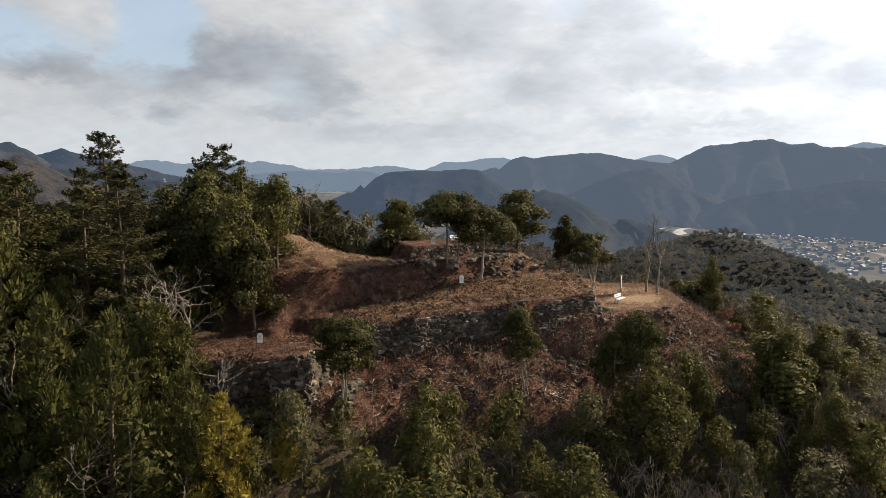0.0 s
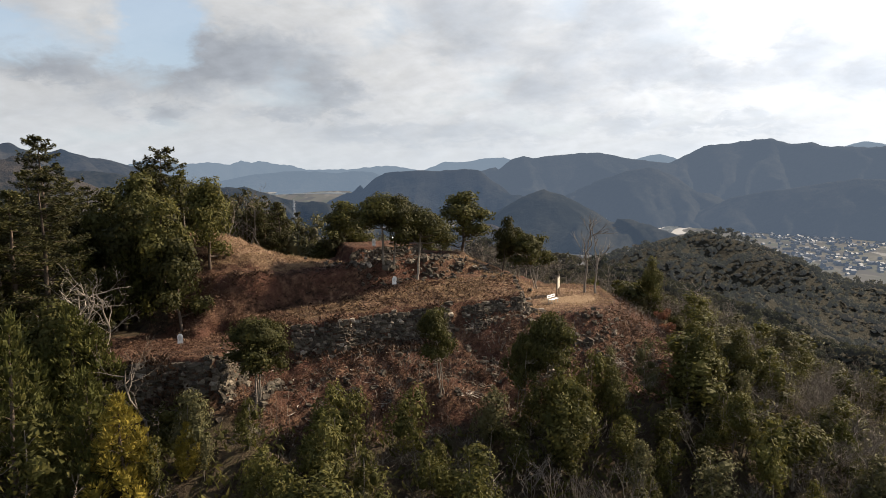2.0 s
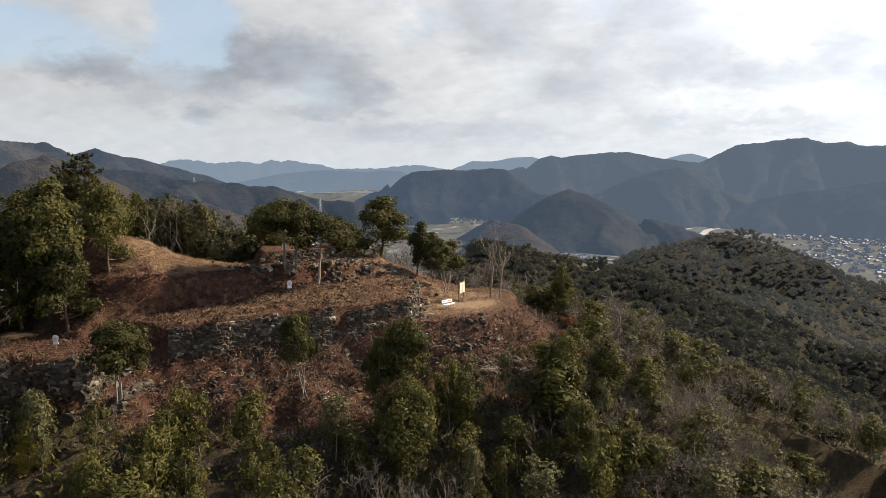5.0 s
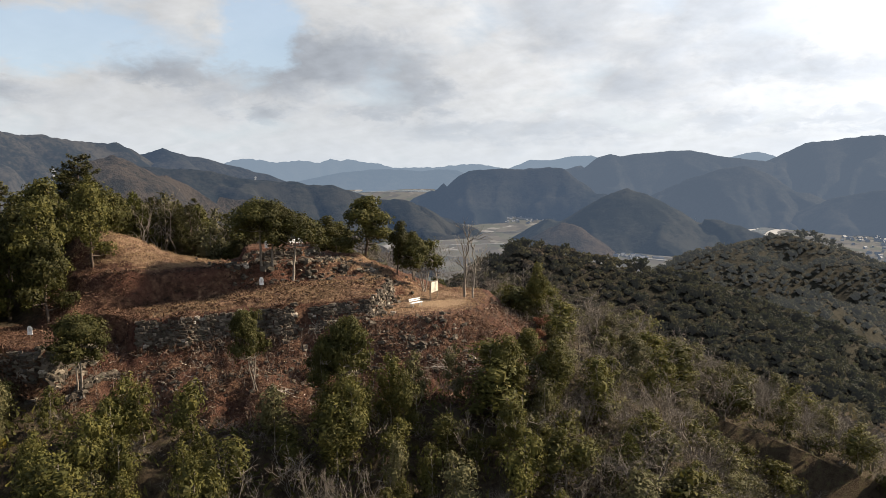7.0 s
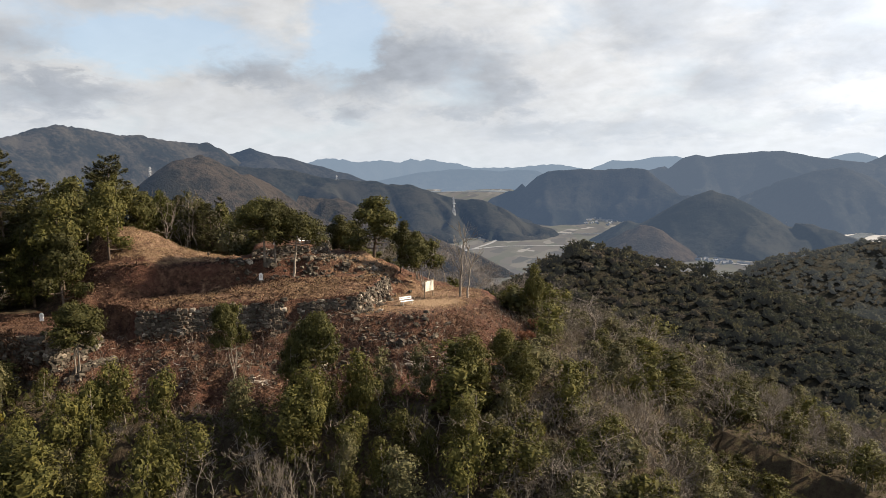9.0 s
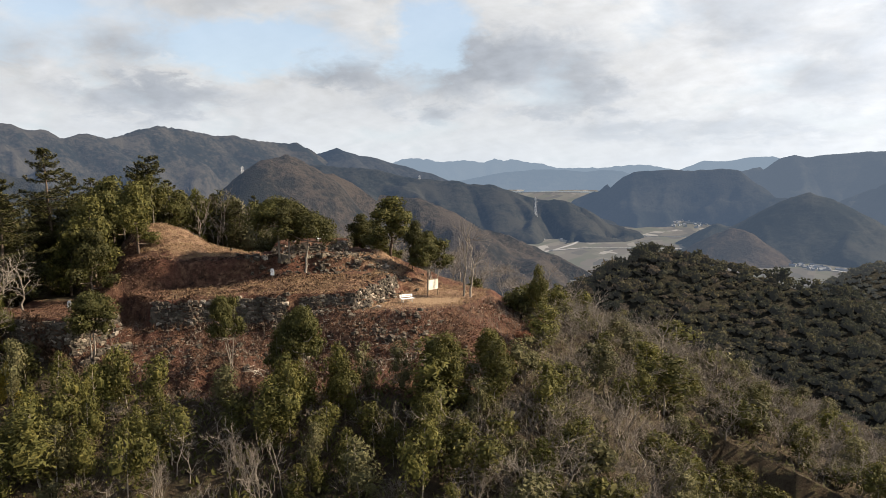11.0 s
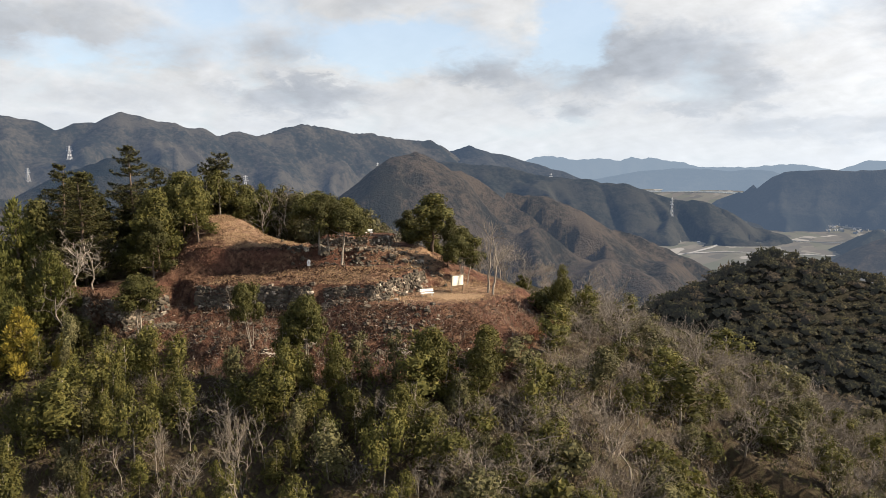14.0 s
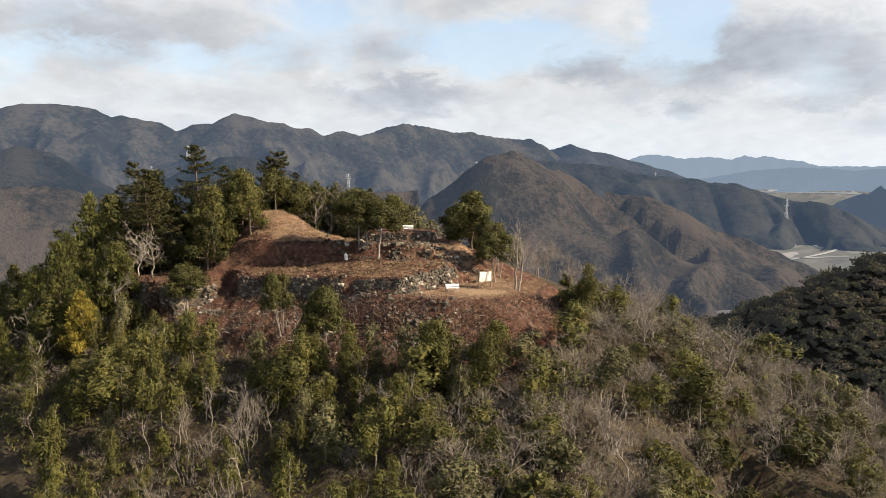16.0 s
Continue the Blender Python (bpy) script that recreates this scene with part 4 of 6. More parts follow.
# ---- trees ----
class Geo:
    """Gathers tubes and leaf sprays for one mesh."""

    def __init__(self):
        self.v, self.q, self.t, self.n = [], [], [], 0

    def add(self, v, q):
        self.v.append(v)
        (self.q if q.shape[1] == 4 else self.t).append(q + self.n)
        self.n += len(v)

    def faces(self):
        return [np.concatenate(f) for f in (self.q, self.t) if f]

    def tube(self, pts, radii, sides=6):
        pts, radii = np.asarray(pts, float), np.asarray(radii, float)
        way = np.gradient(pts, axis=0)
        way /= np.linalg.norm(way, axis=1, keepdims=True) + 1e-9
        ref = np.where(np.abs(way[:, 2:3]) > 0.9, np.array([[1.0, 0, 0]]), np.array([[0, 0, 1.0]]))
        a = np.cross(way, ref)
        a /= np.linalg.norm(a, axis=1, keepdims=True) + 1e-9
        b = np.cross(way, a)
        ang = np.linspace(0, 2 * np.pi, sides, endpoint=False)
        ring = a[:, None] * np.cos(ang)[None, :, None] + b[:, None] * np.sin(ang)[None, :, None]
        v = (pts[:, None] + ring * radii[:, None, None]).reshape(-1, 3)
        i, j = np.meshgrid(np.arange(len(pts) - 1), np.arange(sides), indexing="ij")
        k = (j + 1) % sides
        self.add(v, np.stack([i * sides + j, i * sides + k, (i + 1) * sides + k, (i + 1) * sides + j], -1).reshape(-1, 4))

    def sprays(self, pos, out, rng, size, slim=0.55, flat=0.0, comb=0.0):
        """Small pointed leaves at pos, facing roughly along out (flat: towards lying level; comb: tips turned up and out)."""
        n = len(pos)
        nor = out + rng.normal(0, 0.42, (n, 3))
        nor[:, 2] += flat
        nor /= np.linalg.norm(nor, axis=1, keepdims=True) + 1e-9
        t = np.cross(nor, rng.normal(0, 1, (n, 3)))
        t /= np.linalg.norm(t, axis=1, keepdims=True) + 1e-9
        if comb:
            t = t * (1 - comb) + comb * (out * 0.8 + np.array([0, 0, 0.8]))
            t /= np.linalg.norm(t, axis=1, keepdims=True) + 1e-9
        b = np.cross(nor, t)
        b /= np.linalg.norm(b, axis=1, keepdims=True) + 1e-9
        s = size * rng.uniform(0.5, 1.4, (n, 1))
        v = np.stack([pos - t * s * 0.4 - b * s * slim * 0.5, pos - t * s * 0.4 + b * s * slim * 0.5, pos + t * s * 0.6], 1).reshape(-1, 3)
        self.add(v, np.arange(n * 3).reshape(-1, 3))

    def blob(self, c, r, n, rng, size, slim=0.7, flat=0.0, comb=0.0):
        """Leaf sprays over a lumpy ellipsoid, thicker towards its skin."""
        n *= 2
        d = rng.normal(0, 1, (n, 3))
        d /= np.linalg.norm(d, axis=1, keepdims=True)
        d[:, 2] = np.where(rng.random(n) < 0.35, np.abs(d[:, 2]), d[:, 2])
        k = rng.uniform(0.45, 1.0, (n, 1)) ** 0.5
        k *= 1 + 0.16 * np.sin(5 * d[:, :1] + c[0] * 9) * np.cos(4 * d[:, 1:2] + c[1] * 7) + 0.10 * np.sin(9 * d[:, 2:3] + c[2])
        self.sprays(np.asarray(c) + d * k * np.asarray(r), d, rng, size * 0.8, slim, flat, comb)
        self.core(c, np.asarray(r) * 0.42, rng)

    def core(self, c, r, rng, nu=6, nv=4):
        """The dense inner leaf mass of a clump."""
        a, b = np.meshgrid(np.linspace(0, 2 * np.pi, nu, endpoint=False), np.linspace(-np.pi / 2, np.pi / 2, nv), indexing="ij")
        k = 1 + rng.normal(0, 0.16, a.shape)
        k[:, 0], k[:, -1] = 1, 1
        v = np.asarray(c) + (np.stack([np.cos(a) * np.cos(b), np.sin(a) * np.cos(b), np.sin(b)], -1) * k[..., None]).reshape(-1, 3) * np.asarray(r)
        i, j = np.meshgrid(np.arange(nu), np.arange(nv - 1), indexing="ij")
        m = (i + 1) % nu
        self.add(v, np.stack([i * nv + j, m * nv + j, m * nv + j + 1, i * nv + j + 1], -1).reshape(-1, 4))

    def make(self, name, material, parent, label="", smooth=False):
        ob = part_np(name, np.concatenate(self.v), self.faces(), material, parent, label, smooth)
        return tagged(ob, kind="stuff") if name in ("crown", "twigwork", "limbwork") else ob


def bent(a, b, rng, wob, n=5, lift=0.0):
    k = np.linspace(0, 1, n)[:, None]
    p = np.asarray(a) * (1 - k) + np.asarray(b) * k
    p[1:-1] += rng.normal(0, wob, (n - 2, 3))
    p[:, 2] += lift * np.sin(k[:, 0] * np.pi)
    return p


def empty(name):
    return new(name, None)


def broadleaf(seed, tall, spread, clear, mat, n=2600, size=0.24, stems=1, bark="bark"):
    """A broad evergreen: clear stem, rising limbs, rounded clumps of leaves with gaps between."""
    rng = np.random.default_rng(seed)
    root = empty("evergreen_tree")
    wood, limb, crown = Geo(), Geo(), Geo()
    clumps = []
    for s in range(stems):
        off = rng.normal(0, 0.22 * (stems > 1), 3) * [1, 1, 0]
        lean = rng.normal(0, 0.05 * tall * (1 + 0.9 * (stems > 1)), 3) * [1, 1, 0]
        top = off + lean + [0, 0, tall * 0.82]
        stem = bent(off - [0, 0, 0.4], top, rng, 0.06 * tall / 6, 7)
        rad = np.linspace(0.019 * tall, 0.006 * tall, 7) / stems ** 0.4
        wood.tube(stem, rad, 8)
        clumps.append((stem[-1] + [0, 0, tall * 0.05], spread * 0.42))
        for i in range(7):
            k = rng.uniform(clear, 0.9)
            p = stem[0] * (1 - k) + stem[-1] * k
            a = i * 2.4 + rng.uniform(-0.5, 0.5)
            prof = math.sin(min(1, (1.08 - k) / (1.08 - clear)) * math.pi * 0.62) ** 0.8
            reach = spread * prof * rng.uniform(0.72, 1.05)
            e = p + [math.cos(a) * reach, math.sin(a) * reach, tall * rng.uniform(0.04, 0.16)]
            limb.tube(bent(p, e, rng, 0.05 * reach, 5, -0.05 * tall), np.linspace(0.010 * tall, 0.003 * tall, 5), 5)
            clumps.append((p * 0.15 + e * 0.85, spread * rng.uniform(0.30, 0.46)))
            clumps.append((p * 0.5 + e * 0.5 + [0, 0, 0.05 * tall], spread * rng.uniform(0.25, 0.38)))
    mid = 0.53 + 0.47 * clear
    crown.blob((lean[0] * mid, lean[1] * mid, tall * mid), (spread * 0.74, spread * 0.74, tall * (1 - clear) * 0.36), int(n * 0.4), rng, size)
    area = sum(r * r for _, r in clumps)
    for c, r in clumps:
        crown.blob(c, (r, r, r * 0.78), int(n * 0.6 * r * r / area), rng, size)
    wood.make("trunk", MAT[bark], root, smooth=True)
    limb.make("limbwork", MAT[bark], root, smooth=True)
    crown.make("crown", MAT[mat], root)
    return root


def slender(seed, tall, spread, mat, n=1000, size=0.27, clear=0.25):
    """A young evergreen grown thin in a thicket: narrow, uneven column of leaf tufts."""
    rng = np.random.default_rng(seed)
    root = empty("young_evergreen")
    wood, limb, crown = Geo(), Geo(), Geo()
    stem = bent((0, 0, -0.5), rng.normal(0, 0.05 * tall, 3) * [1, 1, 0] + [0, 0, tall * 0.97], rng, 0.07, 6)
    wood.tube(stem, np.linspace(0.013 * tall, 0.004 * tall, 6), 6)
    clumps = []
    m = 9
    for i in range(m):
        k = clear + (1 - clear) * (i + rng.uniform(0, 0.8)) / m
        p = np.array([np.interp(k, np.linspace(0, 1, 6), stem[:, a]) for a in range(3)])
        r = spread * (0.55 + 0.6 * rng.random()) * (0.6 + 0.9 * math.sin(math.pi * min(1, (k - clear) / (1 - clear) * 0.8 + 0.14))) * 0.62
        a = rng.uniform(0, 6.28)
        c = p + np.array([math.cos(a), math.sin(a), 0]) * r * 0.75
        low = np.array([np.interp(k - 0.05, np.linspace(0, 1, 6), stem[:, a]) for a in range(3)])
        limb.tube([low, (p + c) / 2, c], [0.006 * tall, 0.004 * tall, 0.002 * tall], 4)
        clumps.append((c, r))
    clumps.append((stem[-1], spread * 0.32))
    area = sum(r * r for _, r in clumps)
    for c, r in clumps:
        crown.blob(c, (r, r, r * 1.15), int(n * r * r / area), rng, size, 0.5)
    wood.make("trunk", MAT["pale_bark"], root, smooth=True)
    limb.make("limbwork", MAT["pale_bark"], root, smooth=True)
    crown.make("crown", MAT[mat], root)
    return root


def bush(seed, tall, spread, mat, n=800, size=0.25, name="evergreen_shrub"):
    rng = np.random.default_rng(seed)
    root = empty(name)
    wood, crown = Geo(), Geo()
    clumps = []
    for i in range(9):
        a, k = i * 2.4 + rng.uniform(-0.4, 0.4), rng.uniform(0.15, 1.0)
        c = np.array([math.cos(a) * spread * k * 0.75, math.sin(a) * spread * k * 0.75, tall * rng.uniform(0.35, 0.95) * (1.1 - 0.5 * k)])
        wood.tube(bent((0.08 * math.cos(a), 0.08 * math.sin(a), -0.3), c, rng, 0.05, 4), np.linspace(0.04, 0.012, 4), 5)
        clumps.append((c, spread * rng.uniform(0.3, 0.5)))
    area = sum(r * r for _, r in clumps)
    for c, r in clumps:
        crown.blob(c, (r, r, r * 0.85), int(n * r * r / area), rng, size)
    wood.make("limbwork", MAT["bark"], root, smooth=True)
    crown.make("crown", MAT[mat], root)
    return root


def conifer(seed, tall, spread, mat="conifer", clear=0.12, size=0.30, gaps=0.25, rows=15, taper=0.62):
    """A fir: straight stem, tiers of level boughs with drooping flat sprays, thin at the top."""
    rng = np.random.default_rng(seed)
    root = empty("conifer_tree")
    wood, limb, crown = Geo(), Geo(), Geo()
    wood.tube(bent((0, 0, -0.6), (rng.normal(0, 0.02) * tall, rng.normal(0, 0.02) * tall, tall), rng, 0.05, 8), np.linspace(0.022 * tall, 0.002 * tall, 8), 8)
    for t in range(rows):
        k = clear + (0.985 - clear) * (t + rng.uniform(-0.2, 0.3)) / (rows - 1)
        k = min(k, 0.985)
        reach0 = spread * (1 - k) ** taper * 1.15 + 0.28
        for i in range(6):
            if rng.random() < gaps:
                continue
            a = i * 1.047 + t * 0.6 + rng.uniform(-0.35, 0.35)
            reach = reach0 * rng.uniform(0.68, 1.15)
            d = np.array([math.cos(a), math.sin(a), 0.0])
            p = np.array([0, 0, min(k + rng.uniform(-0.025, 0.025), 0.985) * tall])
            e = p + d * reach + [0, 0, reach * rng.uniform(0.0, 0.42)]
            path = bent(p, e, rng, 0.03 * reach, 4, -0.06 * reach)
            limb.tube(path, np.linspace(0.006 * tall * (1 - k) + 0.02, 0.008, 4), 4)
            m = int(28 + 50 * reach)
            u = rng.uniform(0.18, 1.05, m)
            side = np.array([-d[1], d[0], 0])
            w = reach * 0.36 * np.sin(np.clip(u, 0, 1) * 2.6 + 0.35)
            pos = np.stack([np.interp(u, np.linspace(0, 1, 4), path[:, c]) for c in range(3)], 1) + side * (rng.uniform(-1, 1, m) * w)[:, None]
            pos[:, 2] += rng.normal(0.02, 0.13, m)
            crown.sprays(pos, np.tile([0, 0, 0.9], (m, 1)), rng, size * 0.95, 0.42, 0.2)
    wood.make("trunk", MAT["bark"], root, smooth=True)
    limb.make("limbwork", MAT["bark"], root, smooth=True)
    crown.make("crown", MAT[mat], root)
    return root


def cedar(seed, tall, spread, mat="cedar", n=2200, size=0.26):
    """A dense cone of upturned feathery sprays."""
    rng = np.random.default_rng(seed)
    root = empty("cedar_tree")
    wood, limb, crown = Geo(), Geo(), Geo()
    wood.tube(bent((0, 0, -0.6), (0, 0, tall * 0.96), rng, 0.05, 6), np.linspace(0.02 * tall, 0.003 * tall, 6), 7)
    clumps = []
    for i in range(30):
        k = 0.10 + 0.88 * (i / 30) ** 0.9
        a = i * 2.4 + rng.uniform(-0.4, 0.4)
        reach = spread * (1 - k) ** 0.75 * rng.uniform(0.6, 1.05)
        c = np.array([math.cos(a) * reach, math.sin(a) * reach, k * tall + 0.1 * reach])
        limb.tube([(0, 0, k * tall - 0.3 * reach), c * [0.5, 0.5, 1] - [0, 0, 0.12 * reach], c], [0.03, 0.02, 0.01], 4)
        clumps.append((c, 0.16 * spread + 0.28 * spread * (1 - k)))
    clumps.append((np.array([0, 0, tall * 0.97]), 0.13 * spread))
    area = sum(r * r for _, r in clumps)
    for c, r in clumps:
        crown.blob(c, (r, r, r * 1.1), int(n * r * r / area), rng, size * 1.25, 0.38, 0.0, 0.75)
    wood.make("trunk", MAT["bark"], root, smooth=True)
    limb.make("limbwork", MAT["bark"], root, smooth=True)
    crown.make("crown", MAT[mat], root)
    return root


def branches(geo, rng, p, d, length, rad, depth, spread=0.6, up=0.15, forks=3):
    d = d / np.linalg.norm(d)
    e = p + d * length
    path = bent(p, e, rng, 0.05 * length, 4 if depth > 1 else 3) if depth else np.array([p, e])
    geo.tube(path, np.linspace(max(rad, 0.011), max(rad * 0.5, 0.008), len(path)), 5 if depth > 2 else (4 if depth == 2 else 3))
    if depth == 0:
        return
    for i in range(forks + (depth == 1)):
        k = rng.uniform(0.35, 1.0)
        q = np.array([np.interp(k, np.linspace(0, 1, len(path)), path[:, c]) for c in range(3)])
        nd = d + rng.normal(0, spread, 3) + [0, 0, up]
        branches(geo, rng, q, nd, length * rng.uniform(0.5, 0.8), rad * 0.5, depth - 1, spread, up, forks)


def bare(seed, tall, mat="twig", stems=1, spread=0.55, depth=4, forks=3, name="bare_tree", lean=0.1, label_crown="twigs"):
    """A leafless tree; the fine twigs are a part of their own."""
    rng = np.random.default_rng(seed)
    root = empty(name)
    wood, twigs = Geo(), Geo()
    for s in range(stems):
        d = np.array([rng.normal(0, lean), rng.normal(0, lean), 1.0])
        base = np.array([rng.normal(0, 0.15), rng.normal(0, 0.15), -0.4]) if stems > 1 else np.array([0, 0, -0.4])
        top = base + d * tall * 0.72
        path = bent(base, top, rng, 0.02 * tall, 7)
        wood.tube(path, np.linspace(0.017 * tall, 0.005 * tall, 7) / stems ** 0.3, 6)
        for i in range(7 if stems == 1 else 4):
            k = rng.uniform(0.35, 1.0)
            q = np.array([np.interp(k, np.linspace(0, 1, 7), path[:, c]) for c in range(3)])
            nd = d * 0.75 + rng.normal(0, spread, 3) * [1, 1, 0.5]
            branches(twigs, rng, q, nd, tall * rng.uniform(0.15, 0.28), 0.006 * tall, depth - 1, spread, 0.2, forks)
    wood.make("trunk", MAT[mat], root, smooth=True)
    twigs.make("twigwork", MAT[mat], root)
    return root


# One of each kind with its variants; place() moves the first and copies it for the rest.
KIND = {}


def kind(key, label, category, group, made):
    for ob in made:
        tagged(ob, label, category, group)
    KIND[key] = [[ob, False] for ob in made]


kind("broad", "broad evergreen tree with a clear stem and rounded crown", "tree", "evergreen trees on the terraces",
     [broadleaf(s, 7.5, 3.1, 0.56, "evergreen", 3800, 0.27, bark="pale_bark") for s in (1, 2, 3)])
kind("clump", "many-stemmed evergreen tree with a full leafy crown", "tree", "evergreen trees on the slope",
     [broadleaf(s, 7.0, 2.4, 0.50, "evergreen", 4600, 0.25, stems=3, bark="pale_bark") for s in (11, 12)])
kind("tallbush", "dense evergreen tree leafy down to the ground", "tree", "evergreen trees on the slope",
     [broadleaf(s, 9.0, 3.0, 0.06, "evergreen", 2500, 0.40) for s in (21, 22)])
kind("leafy", "dense bushy evergreen with light olive-green leaves", "tree", "evergreen trees on the slope",
     [broadleaf(s, 9.0, 3.0, 0.06, "young", 2500, 0.36) for s in (23, 24)])
kind("young", "thin young evergreen with yellow-green leaves", "tree", "young trees in the thicket",
     [slender(s, 6.0, 1.5, "young", 760, 0.37, c) for s, c in ((31, 0.2), (32, 0.35), (33, 0.1), (34, 0.45))])
kind("olive", "thin young evergreen with dull olive leaves", "tree", "young trees in the thicket",
     [slender(s, 6.0, 1.6, "olive", 720, 0.36, c) for s, c in ((41, 0.15), (42, 0.3), (43, 0.4))])
kind("shrub", "low rounded shrub with evergreen leaves", "shrub", "shrubs in the thicket", [bush(s, 2.6, 1.6, m, 460, 0.35) for s, m in ((51, "olive"), (52, "evergreen"), (53, "young"))])
kind("russet", "leafy shrub in dry red-brown leaf", "shrub", "red-brown shrubs on the slope", [bush(s, 2.4, 1.5, "russet", 650, 0.2, "russet_shrub") for s in (61, 62)])
kind("golden", "bushy tree in golden yellow leaf", "tree", "yellow trees on the slope", [cedar(s, 7.0, 1.9, "golden", 2300, 0.28) for s in (71,)])
kind("fir", "tall dark fir with tiers of level boughs", "conifer", "firs on the ridge", [conifer(s, 15.0, 4.9, gaps=g, clear=0.08, rows=15, size=0.40) for s, g in ((81, 0.16), (82, 0.24), (83, 0.3))])
kind("pine", "dark pine with a clear stem and a broad uneven top", "conifer", "firs on the ridge", [conifer(s, 12.0, 3.6, clear=0.40, rows=9, size=0.42, gaps=0.12, taper=0.34) for s in (84, 85)])
kind("cedar", "light green cedar with feathery sprays", "conifer", "cedars on the slope", [cedar(s, 11.0, 3.3, "cedar", 1700, 0.42) for s in (91, 92)])
kind("bare", "leafless tree with fine grey-brown twigs", "tree", "bare trees", [bare(s, 7.5, depth=4, forks=2) for s in (101, 102, 103)])
kind("barebush", "leafless thicket tree with several thin stems", "tree", "bare trees", [bare(s, 6.0, stems=4, depth=3, lean=0.25, spread=0.5, forks=3) for s in (111, 112, 113)])
kind("tallbare", "tall leafless tree with a straight pale stem", "tree", "bare trees", [bare(s, 8.0, "pale_bark", depth=3, forks=3, spread=0.45, lean=0.04) for s in (131, 132)])
kind("dead", "dead tree with bleached bare limbs", "tree", "dead trees", [bare(s, 6.0, "dead_wood", depth=3, spread=0.7, lean=0.3) for s in (121,)])


def place(key, x, y, size=1.0, wide=None, turn=None, variant=None, sink=0.0):
    slot = KIND[key][(variant if variant is not None else random.randrange(99)) % len(KIND[key])]
    wide = size if wide is None else wide
    m = pose(x, y, level(x, y) - sink, random.uniform(-3, 3), random.uniform(-3, 3), random.uniform(0, 360) if turn is None else turn) @ Matrix.Diagonal((wide, wide, size, 1))
    if slot[1]:
        ob = copy_thing(slot[0], m @ Matrix.Diagonal((*[1 / s for s in slot[0].scale], 1)))
    else:
        ob, slot[1] = slot[0], True
        ob.matrix_basis = m
    return ob


